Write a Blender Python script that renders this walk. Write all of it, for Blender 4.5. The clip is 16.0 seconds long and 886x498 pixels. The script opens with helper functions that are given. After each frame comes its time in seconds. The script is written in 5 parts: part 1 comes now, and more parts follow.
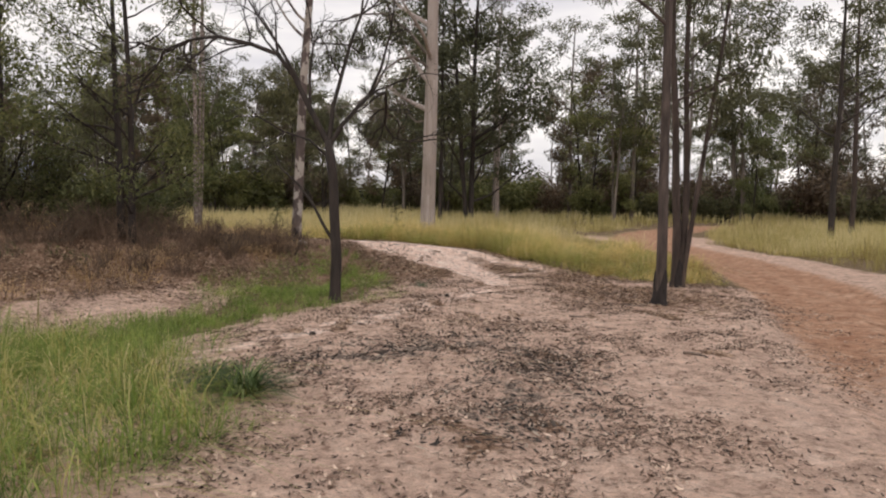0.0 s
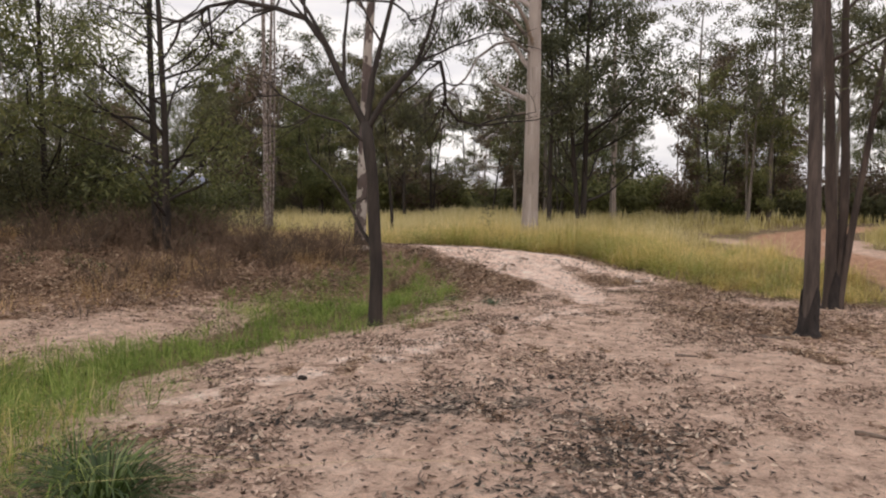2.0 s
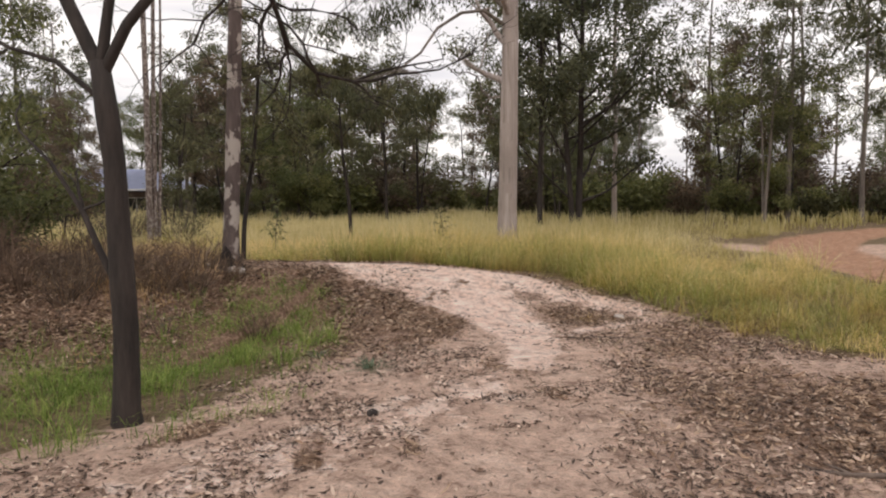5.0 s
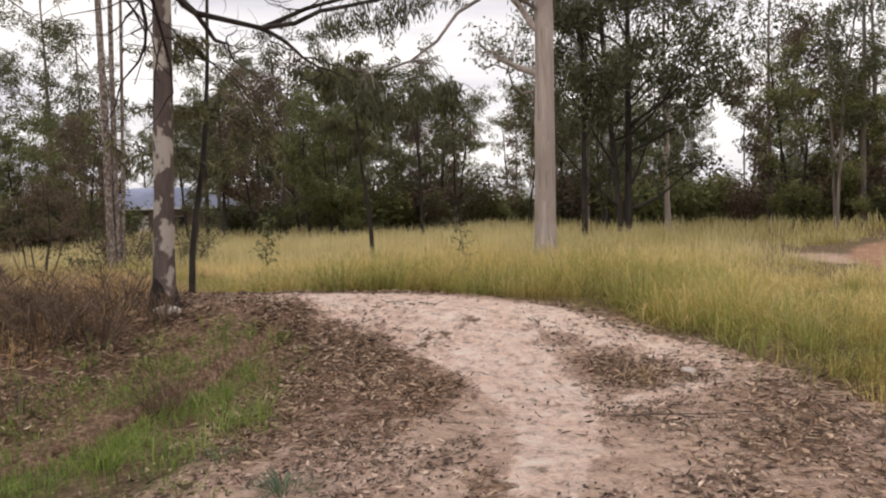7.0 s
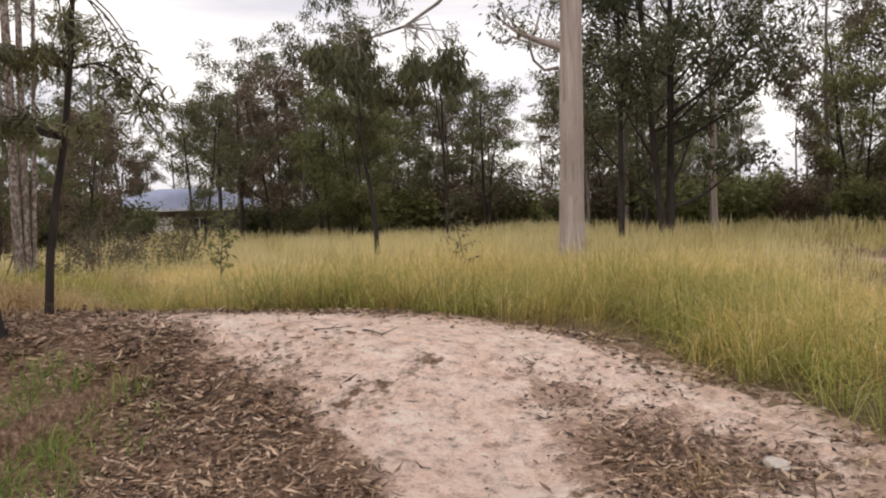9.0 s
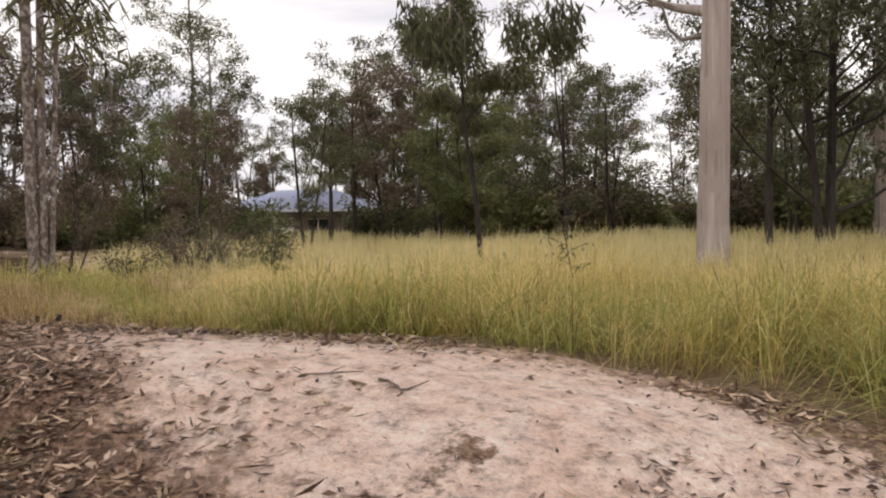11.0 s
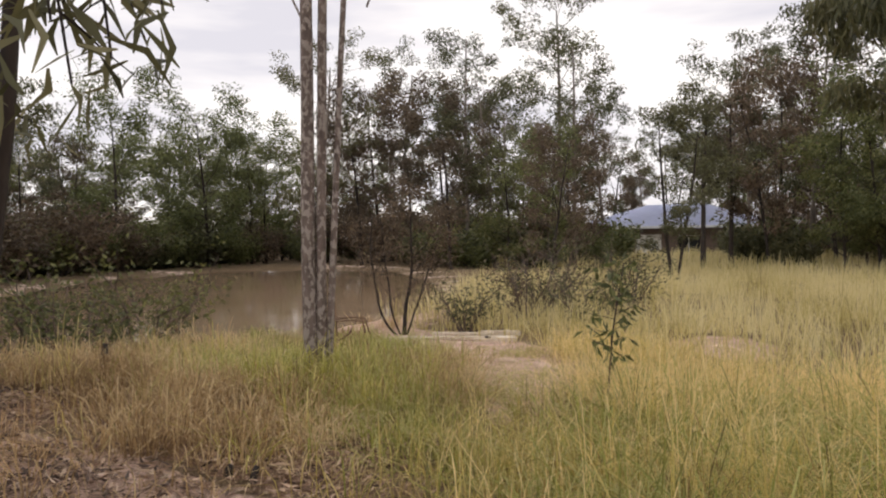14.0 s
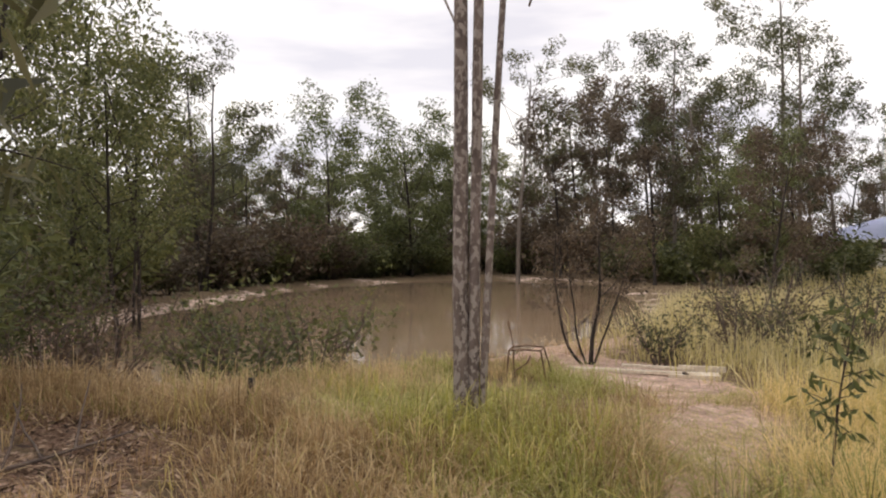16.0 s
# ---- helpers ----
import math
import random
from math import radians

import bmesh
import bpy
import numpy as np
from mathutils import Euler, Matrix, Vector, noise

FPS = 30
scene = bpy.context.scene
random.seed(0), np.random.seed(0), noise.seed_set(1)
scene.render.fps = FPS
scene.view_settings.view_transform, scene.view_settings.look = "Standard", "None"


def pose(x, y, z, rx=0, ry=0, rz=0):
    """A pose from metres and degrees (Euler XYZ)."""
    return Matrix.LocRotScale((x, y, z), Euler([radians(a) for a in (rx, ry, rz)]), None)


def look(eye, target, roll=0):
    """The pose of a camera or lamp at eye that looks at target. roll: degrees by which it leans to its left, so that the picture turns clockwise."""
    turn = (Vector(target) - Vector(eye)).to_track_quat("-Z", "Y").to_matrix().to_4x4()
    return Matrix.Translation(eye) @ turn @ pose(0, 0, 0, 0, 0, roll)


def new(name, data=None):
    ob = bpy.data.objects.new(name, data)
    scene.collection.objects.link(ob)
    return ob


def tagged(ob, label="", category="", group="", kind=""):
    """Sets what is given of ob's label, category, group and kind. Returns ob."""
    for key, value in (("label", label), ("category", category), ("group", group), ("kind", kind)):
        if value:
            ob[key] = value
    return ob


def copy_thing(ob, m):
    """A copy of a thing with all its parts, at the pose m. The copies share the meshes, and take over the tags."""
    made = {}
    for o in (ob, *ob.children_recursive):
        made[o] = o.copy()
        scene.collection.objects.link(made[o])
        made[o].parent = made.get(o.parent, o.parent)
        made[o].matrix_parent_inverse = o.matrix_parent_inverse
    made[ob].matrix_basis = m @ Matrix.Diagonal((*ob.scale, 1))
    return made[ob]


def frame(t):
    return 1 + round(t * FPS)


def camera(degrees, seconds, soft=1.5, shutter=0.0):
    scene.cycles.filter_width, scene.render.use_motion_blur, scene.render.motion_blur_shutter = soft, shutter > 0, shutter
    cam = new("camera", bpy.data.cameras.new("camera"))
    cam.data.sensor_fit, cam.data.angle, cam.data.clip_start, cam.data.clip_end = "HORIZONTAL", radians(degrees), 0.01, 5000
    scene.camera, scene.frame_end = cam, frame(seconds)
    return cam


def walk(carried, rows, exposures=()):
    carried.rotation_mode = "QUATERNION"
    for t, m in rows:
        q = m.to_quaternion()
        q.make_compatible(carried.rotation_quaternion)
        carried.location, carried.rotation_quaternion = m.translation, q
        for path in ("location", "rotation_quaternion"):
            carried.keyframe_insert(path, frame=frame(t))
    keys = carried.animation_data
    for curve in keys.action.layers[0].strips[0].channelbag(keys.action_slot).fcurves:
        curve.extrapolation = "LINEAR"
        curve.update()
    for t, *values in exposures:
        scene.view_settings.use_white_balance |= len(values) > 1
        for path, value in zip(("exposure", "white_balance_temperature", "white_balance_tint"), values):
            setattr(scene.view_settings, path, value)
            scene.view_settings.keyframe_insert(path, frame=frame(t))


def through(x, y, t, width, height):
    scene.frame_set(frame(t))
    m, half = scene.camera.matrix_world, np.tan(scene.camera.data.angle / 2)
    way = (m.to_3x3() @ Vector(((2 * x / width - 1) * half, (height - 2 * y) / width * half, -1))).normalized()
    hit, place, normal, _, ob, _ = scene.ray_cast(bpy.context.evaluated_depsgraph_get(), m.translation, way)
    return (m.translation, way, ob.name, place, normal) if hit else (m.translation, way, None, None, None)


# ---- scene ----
cam = camera(62.3, 16.0, soft=2.1)
PATH = [
    (0, (0.6, -3.822, 1.646), (0.42, -1.836, 1.492), 0.9),
    (0.5, (0.737, -3.108, 1.621), (0.55, -1.123, 1.467), 0.7),
    (1, (0.819, -2.499, 1.616), (0.581, -0.519, 1.464), 0.7),
    (1.5, (0.932, -1.854, 1.578), (0.458, 0.083, 1.428), 0.3),
    (2, (1.05, -1.144, 1.545), (0.542, 0.784, 1.394), 0.2),
    (2.5, (1.181, -0.433, 1.535), (0.672, 1.496, 1.384), 0.2),
    (3, (1.315, 0.303, 1.545), (0.804, 2.231, 1.395), 0.1),
    (3.5, (1.393, 1.013, 1.569), (0.88, 2.941, 1.419), 0.1),
    (4, (1.432, 1.808, 1.572), (0.92, 3.735, 1.42), 0.1),
    (4.2, (1.451, 2.099, 1.553), (0.936, 4.025, 1.401), 0.1),
    (6.3, (1.36, 5.092, 1.462), (0.763, 6.997, 1.343), -1.9),
    (6.5, (1.338, 5.331, 1.46), (0.721, 7.229, 1.345), -1.9),
    (7, (1.215, 6.011, 1.448), (0.552, 7.895, 1.336), -1.8),
    (7.5, (1.179, 6.739, 1.415), (0.494, 8.615, 1.307), -2.0),
    (8, (1.132, 7.377, 1.411), (0.419, 9.243, 1.305), -2.1),
    (8.2, (1.114, 7.653, 1.4), (0.391, 9.514, 1.295), -2.2),
    (10.3, (0.559, 10.368, 1.129), (-0.36, 12.142, 1.044), -1.0),
    (10.5, (0.497, 10.568, 1.136), (-0.465, 12.319, 1.055), -1.1),
    (11, (0.271, 11.088, 1.13), (-0.786, 12.784, 1.051), -1.0),
    (11.5, (-0.01, 11.565, 1.122), (-1.183, 13.184, 1.049), -1.1),
    (12, (-0.34, 12.046, 1.145), (-1.597, 13.6, 1.077), -1.0),
    (12.5, (-0.776, 12.493, 1.257), (-2.161, 13.935, 1.197), -0.9),
    (13, (-1.122, 12.851, 1.403), (-2.649, 14.141, 1.355), -0.8),
    (13.5, (-1.398, 13.15, 1.553), (-3.035, 14.299, 1.514), -0.7),
    (14, (-1.685, 13.419, 1.617), (-3.42, 14.414, 1.583), -0.7),
    (14.5, (-1.952, 13.681, 1.664), (-3.757, 14.542, 1.637), -0.6),
    (15, (-2.178, 13.891, 1.737), (-4.045, 14.609, 1.717), -0.5),
    (15.5, (-2.31, 14.021, 1.782), (-4.225, 14.598, 1.768), -0.3),
    (16, (-2.344, 14.102, 1.801), (-4.285, 14.583, 1.796), -0.2),
]
walk(cam, [(t, look(eye, target, roll)) for t, eye, target, roll in PATH], ((0, 0.04), (2, 0.1), (4, 0.15), (8, 0.24), (10.5, 0.29), (12, 0.3), (13, 0.25), (14.5, 0.26), (16, 0.35)))

# ---- light: a bright overcast sky and a faint, very soft sun ----
SUN_ELEV, SUN_ROT = radians(48), radians(200)
world = bpy.data.worlds.new("overcast_sky")
scene.world = world
world.use_nodes = True
wn, wl = world.node_tree.nodes, world.node_tree.links
wn.clear()
w_out, w_bg = wn.new("ShaderNodeOutputWorld"), wn.new("ShaderNodeBackground")
w_sky = wn.new("ShaderNodeTexSky")
w_sky.sky_type, w_sky.sun_disc = "NISHITA", False
w_sky.sun_elevation, w_sky.sun_rotation = SUN_ELEV, SUN_ROT
w_co, w_map = wn.new("ShaderNodeTexCoord"), wn.new("ShaderNodeMapping")
w_map.inputs["Scale"].default_value = (1.3, 1.3, 7.5)
w_noise, w_ramp = wn.new("ShaderNodeTexNoise"), wn.new("ShaderNodeValToRGB")
w_noise.inputs["Scale"].default_value, w_noise.inputs["Detail"].default_value = 1.7, 5
w_ramp.color_ramp.elements[0].position, w_ramp.color_ramp.elements[0].color = 0.36, (7.3, 6.95, 7.4, 1)
w_ramp.color_ramp.elements[1].position, w_ramp.color_ramp.elements[1].color = 0.62, (11.9, 11.1, 10.5, 1)
w_mix = wn.new("ShaderNodeMix")
w_mix.data_type = "RGBA"
w_mix.inputs["Factor"].default_value = 0.9
wl.new(w_co.outputs["Generated"], w_map.inputs["Vector"])
wl.new(w_map.outputs["Vector"], w_noise.inputs["Vector"])
wl.new(w_noise.outputs["Fac"], w_ramp.inputs["Fac"])
wl.new(w_sky.outputs["Color"], w_mix.inputs["A"])
wl.new(w_ramp.outputs["Color"], w_mix.inputs["B"])
wl.new(w_mix.outputs["Result"], w_bg.inputs["Color"])
w_bg.inputs["Strength"].default_value = 0.1
wl.new(w_bg.outputs["Background"], w_out.inputs["Surface"])

sun = new("sun", bpy.data.lights.new("sun", "SUN"))
sun.data.energy, sun.data.angle, sun.data.color = 0.8, radians(25), (1.0, 0.96, 0.9)
sun_dir = Vector((math.sin(SUN_ROT) * math.cos(SUN_ELEV), math.cos(SUN_ROT) * math.cos(SUN_ELEV), math.sin(SUN_ELEV)))
sun.matrix_world = look(sun_dir * 60, (0, 0, 0))
scene.view_settings.exposure = 0.0


# ---- materials ----
def material(name):
    m = bpy.data.materials.new(name)
    m.use_nodes = True
    nt = m.node_tree
    return m, nt, nt.nodes["Principled BSDF"]


def noise_node(nt, scale, detail=4, vec=None, rough=0.55, stretch=None):
    n = nt.nodes.new("ShaderNodeTexNoise")
    n.inputs["Scale"].default_value, n.inputs["Detail"].default_value, n.inputs["Roughness"].default_value = scale, detail, rough
    if vec is None:
        vec = nt.nodes.new("ShaderNodeTexCoord").outputs["Object"]
    if stretch:
        mp = nt.nodes.new("ShaderNodeMapping")
        mp.inputs["Scale"].default_value = stretch
        nt.links.new(vec, mp.inputs["Vector"])
        vec = mp.outputs["Vector"]
    nt.links.new(vec, n.inputs["Vector"])
    return n.outputs["Fac"]


def ramp(nt, fac, *stops):
    r = nt.nodes.new("ShaderNodeValToRGB")
    els = r.color_ramp.elements
    while len(els) < len(stops):
        els.new(0.5)
    for e, (p, c) in zip(els, stops):
        e.position, e.color = p, (*c, 1) if len(c) == 3 else c
    nt.links.new(fac, r.inputs["Fac"])
    return r.outputs["Color"]


def blend(nt, fac, a, b, mode="MIX"):
    m = nt.nodes.new("ShaderNodeMix")
    m.data_type, m.blend_type = "RGBA", mode
    for v, key in ((fac, "Factor"), (a, "A"), (b, "B")):
        if isinstance(v, (int, float)):
            m.inputs[key].default_value = v
        elif isinstance(v, tuple):
            m.inputs[key].default_value = (*v, 1)
        else:
            nt.links.new(v, m.inputs[key])
    return m.outputs["Result"]


def sums(nt, op, a, b):
    m = nt.nodes.new("ShaderNodeMath")
    m.operation = op
    for v, s in ((a, m.inputs[0]), (b, m.inputs[1])):
        if isinstance(v, (int, float)):
            s.default_value = v
        else:
            nt.links.new(v, s)
    return m.outputs[0]


def attr(nt, name):
    a = nt.nodes.new("ShaderNodeAttribute")
    a.attribute_name = name
    return a.outputs["Fac"]


def bump(nt, bsdf, height, strength, distance):
    b = nt.nodes.new("ShaderNodeBump")
    b.inputs["Strength"].default_value, b.inputs["Distance"].default_value = strength, distance
    nt.links.new(height, b.inputs["Height"])
    nt.links.new(b.outputs["Normal"], bsdf.inputs["Normal"])


def soft_mask(nt, name, grain, spread=0.9, low=0.42, high=0.62):
    """A zone whose edge is broken up by grain."""
    pos = nt.nodes.new("ShaderNodeNewGeometry").outputs["Position"]
    tear = sums(nt, "ADD", sums(nt, "MULTIPLY", grain, 0.6), sums(nt, "MULTIPLY", noise_node(nt, 11, 4, pos, 0.7), 0.4))
    s = sums(nt, "ADD", attr(nt, name), sums(nt, "MULTIPLY", sums(nt, "SUBTRACT", tear, 0.5), spread * 2.0))
    r = nt.nodes.new("ShaderNodeMapRange")
    r.interpolation_type = "SMOOTHSTEP"
    r.inputs["From Min"].default_value, r.inputs["From Max"].default_value = low, high
    nt.links.new(s, r.inputs["Value"])
    return r.outputs["Result"]


def ground_material():
    m, nt, bsdf = material("bare_clay_ground")
    pos = nt.nodes.new("ShaderNodeNewGeometry").outputs["Position"]
    big, mid, fine = noise_node(nt, 0.55, 5, pos), noise_node(nt, 3.2, 6, pos, 0.65), noise_node(nt, 26, 6, pos, 0.7)
    col = ramp(nt, mid, (0.28, (0.4, 0.285, 0.235)), (0.5, (0.66, 0.49, 0.4)), (0.72, (0.84, 0.67, 0.57)))
    col = blend(nt, sums(nt, "MULTIPLY", big, 0.5), col, (0.6, 0.41, 0.315))
    soil = ramp(nt, fine, (0.3, (0.11, 0.08, 0.052)), (0.7, (0.34, 0.255, 0.16)))
    col = blend(nt, soft_mask(nt, "turf", mid), col, soil)
    brown = ramp(nt, fine, (0.3, (0.085, 0.05, 0.034)), (0.5, (0.28, 0.182, 0.128)), (0.72, (0.56, 0.4, 0.3)))
    coal = ramp(nt, fine, (0.32, (0.06, 0.045, 0.038)), (0.52, (0.27, 0.215, 0.18)), (0.75, (0.52, 0.43, 0.36)))
    col = blend(nt, soft_mask(nt, "coal", mid, 1.3), col, coal)
    road = ramp(nt, mid, (0.3, (0.36, 0.19, 0.12)), (0.5, (0.5, 0.3, 0.2)), (0.72, (0.6, 0.41, 0.3)))
    col = blend(nt, soft_mask(nt, "road", mid, 0.5), col, road)
    sand = ramp(nt, mid, (0.27, (0.5, 0.34, 0.26)), (0.41, (0.84, 0.63, 0.53)), (0.66, (0.94, 0.78, 0.69)))
    col = blend(nt, soft_mask(nt, "sand", mid, 1.1), col, sand)
    col = blend(nt, soft_mask(nt, "litter", mid, 1.2), col, brown)
    speck = ramp(nt, noise_node(nt, 48, 5, pos, 0.75), (0.3, (0.45, 0.38, 0.34)), (0.44, (0.95, 0.94, 0.93)), (0.6, (1.03, 1.03, 1.03)), (0.74, (1.3, 1.27, 1.25)))
    col = blend(nt, 1.0, col, speck, "MULTIPLY")
    clod = noise_node(nt, 9, 5, pos, 0.7)
    col = blend(nt, 1.0, col, ramp(nt, clod, (0.33, (0.56, 0.5, 0.47)), (0.45, (1.02, 1.0, 0.98)), (0.62, (1.3, 1.28, 1.26))), "MULTIPLY")
    nt.links.new(col, bsdf.inputs["Base Color"])
    bsdf.inputs["Roughness"].default_value = 0.95
    bsdf.inputs["Specular IOR Level"].default_value = 0.15
    bump(nt, bsdf, sums(nt, "ADD", sums(nt, "ADD", mid, sums(nt, "MULTIPLY", clod, 0.7)), sums(nt, "MULTIPLY", fine, 0.45)), 1.0, 0.12)
    return m


def bark_material(name, dark, light, patch=None, scale=9, stretch=(1, 1, 0.18), spot=5.5):
    m, nt, bsdf = material(name)
    fac = noise_node(nt, scale, 6, None, 0.65, stretch)
    col = ramp(nt, fac, (0.3, dark), (0.68, light))
    if patch:
        spots = noise_node(nt, spot, 3, None, 0.5, (1, 1, 0.6))
        col = blend(nt, ramp(nt, spots, (0.5, (0, 0, 0)), (0.545, (1, 1, 1))), col, patch)
    streak = noise_node(nt, 1.1, 3, None, 0.5, (1, 1, 0.5))
    col = blend(nt, 0.45, col, ramp(nt, streak, (0.3, (0.5, 0.46, 0.42)), (0.7, (1.2, 1.18, 1.15))), "MULTIPLY")
    nt.links.new(col, bsdf.inputs["Base Color"])
    bsdf.inputs["Roughness"].default_value = 0.9
    bump(nt, bsdf, fac, 0.8, 0.03)
    return m


def leaf_material(name, a, b, c, rough=0.55, through=0.4):
    """Leaves or blades, coloured by a value kept on each leaf."""
    m, nt, bsdf = material(name)
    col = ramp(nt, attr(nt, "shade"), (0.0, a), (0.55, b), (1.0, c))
    info = nt.nodes.new("ShaderNodeObjectInfo")
    col = blend(nt, 1.0, col, ramp(nt, info.outputs["Random"], (0.0, (0.75, 0.78, 0.75)), (1.0, (1.2, 1.12, 1.05))), "MULTIPLY")
    nt.links.new(col, bsdf.inputs["Base Color"])
    bsdf.inputs["Roughness"].default_value = rough
    thin = nt.nodes.new("ShaderNodeBsdfTranslucent")
    nt.links.new(col, thin.inputs["Color"])
    mix = nt.nodes.new("ShaderNodeMixShader")
    mix.inputs["Fac"].default_value = through
    nt.links.new(bsdf.outputs[0], mix.inputs[1])
    nt.links.new(thin.outputs[0], mix.inputs[2])
    nt.links.new(mix.outputs[0], nt.nodes["Material Output"].inputs["Surface"])
    return m


def plain_material(name, a, b, scale, rough, metal=0.0, stretch=None, strength=0.3, dist=0.01):
    m, nt, bsdf = material(name)
    fac = noise_node(nt, scale, 5, None, 0.6, stretch)
    nt.links.new(ramp(nt, fac, (0.3, a), (0.7, b)), bsdf.inputs["Base Color"])
    bsdf.inputs["Roughness"].default_value, bsdf.inputs["Metallic"].default_value = rough, metal
    bump(nt, bsdf, fac, strength, dist)
    return m


def water_material():
    m, nt, bsdf = material("muddy_pond_water")
    fac = noise_node(nt, 0.5, 3)
    nt.links.new(ramp(nt, fac, (0.3, (0.27, 0.185, 0.115)), (0.7, (0.36, 0.26, 0.17))), bsdf.inputs["Base Color"])
    bsdf.inputs["Roughness"].default_value, bsdf.inputs["IOR"].default_value = 0.06, 1.33
    bump(nt, bsdf, noise_node(nt, 5, 3), 0.05, 0.02)
    return m


M_GROUND = ground_material()
M_PALE = bark_material("smooth_pale_gum_bark", (0.25, 0.2, 0.178), (0.52, 0.45, 0.415), (0.4, 0.335, 0.305), 11, (1, 1, 0.05), 3.2)
M_SPOT = bark_material("spotted_gum_bark", (0.065, 0.048, 0.045), (0.165, 0.125, 0.115), (0.44, 0.39, 0.355), 9)
M_SPOT_FINE = bark_material("finely_mottled_gum_bark", (0.1, 0.075, 0.066), (0.25, 0.195, 0.175), (0.38, 0.33, 0.3), 14, (1, 1, 0.3), 26)
M_DARK = bark_material("dark_ironbark", (0.012, 0.009, 0.008), (0.058, 0.044, 0.037), None, 12)
M_BROWN = bark_material("brown_gum_bark", (0.024, 0.017, 0.014), (0.1, 0.072, 0.06), None, 10)
M_FLAKY = bark_material("flaking_brown_bark", (0.028, 0.021, 0.018), (0.125, 0.094, 0.082), None, 13, (1, 1, 0.14))
M_GREY = bark_material("grey_far_bark", (0.09, 0.075, 0.065), (0.26, 0.22, 0.19), None, 4)
M_LEAF = leaf_material("dull_green_gum_leaf", (0.042, 0.046, 0.022), (0.118, 0.122, 0.058), (0.215, 0.21, 0.112))
M_LEAF_GREY = leaf_material("grey_green_gum_leaf", (0.052, 0.055, 0.028), (0.125, 0.13, 0.068), (0.235, 0.23, 0.13))
M_LEAF_BUSH = leaf_material("bush_leaf", (0.06, 0.07, 0.026), (0.165, 0.182, 0.066), (0.29, 0.3, 0.125))
M_LEAF_RUST = leaf_material("bronze_leaf", (0.07, 0.05, 0.036), (0.155, 0.115, 0.08), (0.26, 0.205, 0.135))
M_GRASS = leaf_material("ripe_tall_grass", (0.26, 0.18, 0.085), (0.56, 0.49, 0.16), (0.84, 0.72, 0.4), 0.6, 0.6)
M_GREEN = leaf_material("green_grass", (0.075, 0.13, 0.025), (0.19, 0.285, 0.062), (0.38, 0.46, 0.14), 0.6, 0.45)
M_DRY = leaf_material("dry_brown_grass", (0.27, 0.175, 0.09), (0.62, 0.44, 0.235), (0.88, 0.7, 0.44), 0.7, 0.5)
M_LITTER = leaf_material("fallen_leaf", (0.05, 0.026, 0.017), (0.3, 0.185, 0.118), (0.74, 0.55, 0.41), 0.7, 0.05)
M_SCRAP = leaf_material("leaf_scrap", (0.035, 0.022, 0.016), (0.17, 0.11, 0.08), (0.8, 0.63, 0.52), 0.8, 0.02)
M_CHAR = leaf_material("charred_leaf", (0.014, 0.01, 0.008), (0.06, 0.043, 0.036), (0.62, 0.49, 0.4), 0.8, 0.02)
M_SHRUB = leaf_material("dead_shrub_stalk", (0.05, 0.035, 0.026), (0.145, 0.1, 0.072), (0.3, 0.22, 0.155), 0.85, 0.05)
M_GOLD = leaf_material("golden_seeding_grass", (0.34, 0.27, 0.11), (0.66, 0.57, 0.23), (0.88, 0.78, 0.46), 0.65, 0.6)
M_LIME = leaf_material("yellow_green_grass", (0.2, 0.16, 0.06), (0.44, 0.45, 0.11), (0.74, 0.69, 0.32), 0.6, 0.6)
M_FRESH = leaf_material("fresh_yellow_green_grass", (0.14, 0.14, 0.04), (0.32, 0.37, 0.085), (0.6, 0.6, 0.23), 0.6, 0.55)
M_STRAW = leaf_material("straw_grass", (0.22, 0.22, 0.06), (0.52, 0.48, 0.18), (0.74, 0.65, 0.36), 0.6, 0.5)
M_GREEN_DEEP = leaf_material("deep_green_strap_leaf", (0.03, 0.06, 0.012), (0.08, 0.13, 0.03), (0.3, 0.36, 0.14), 0.5, 0.3)
M_GREEN_BLUE = leaf_material("blue_green_tuft", (0.07, 0.1, 0.06), (0.16, 0.21, 0.13), (0.27, 0.31, 0.2), 0.6, 0.3)
M_WATER = water_material()
M_ROOF = plain_material("blue_grey_sheet_roof", (0.42, 0.46, 0.64), (0.5, 0.54, 0.72), 1.5, 0.45, 0.1)
M_ROOF_PALE = plain_material("pale_sheet_roof", (0.6, 0.6, 0.6), (0.75, 0.75, 0.74), 1.5, 0.45, 0.1)
M_WALL = plain_material("cream_rendered_wall", (0.5, 0.45, 0.38), (0.6, 0.55, 0.47), 3, 0.85)
M_WALL_DARK = plain_material("brown_brick_wall", (0.1, 0.075, 0.06), (0.17, 0.125, 0.1), 8, 0.9)
M_TRIM = plain_material("white_trim", (0.7, 0.7, 0.68), (0.8, 0.8, 0.78), 4, 0.6)
M_GLASS = plain_material("dark_window_glass", (0.02, 0.022, 0.025), (0.03, 0.032, 0.036), 1, 0.08)
M_PLANK = plain_material("weathered_timber", (0.52, 0.43, 0.33), (0.78, 0.69, 0.56), 14, 0.85, 0, (1, 0.1, 1), 0.5)
M_RUST = plain_material("rusty_steel_tube", (0.1, 0.055, 0.035), (0.22, 0.13, 0.08), 25, 0.75, 0.3)
M_STONE = plain_material("pale_stone", (0.4, 0.34, 0.3), (0.62, 0.55, 0.49), 9, 0.9, 0, None, 0.7, 0.03)
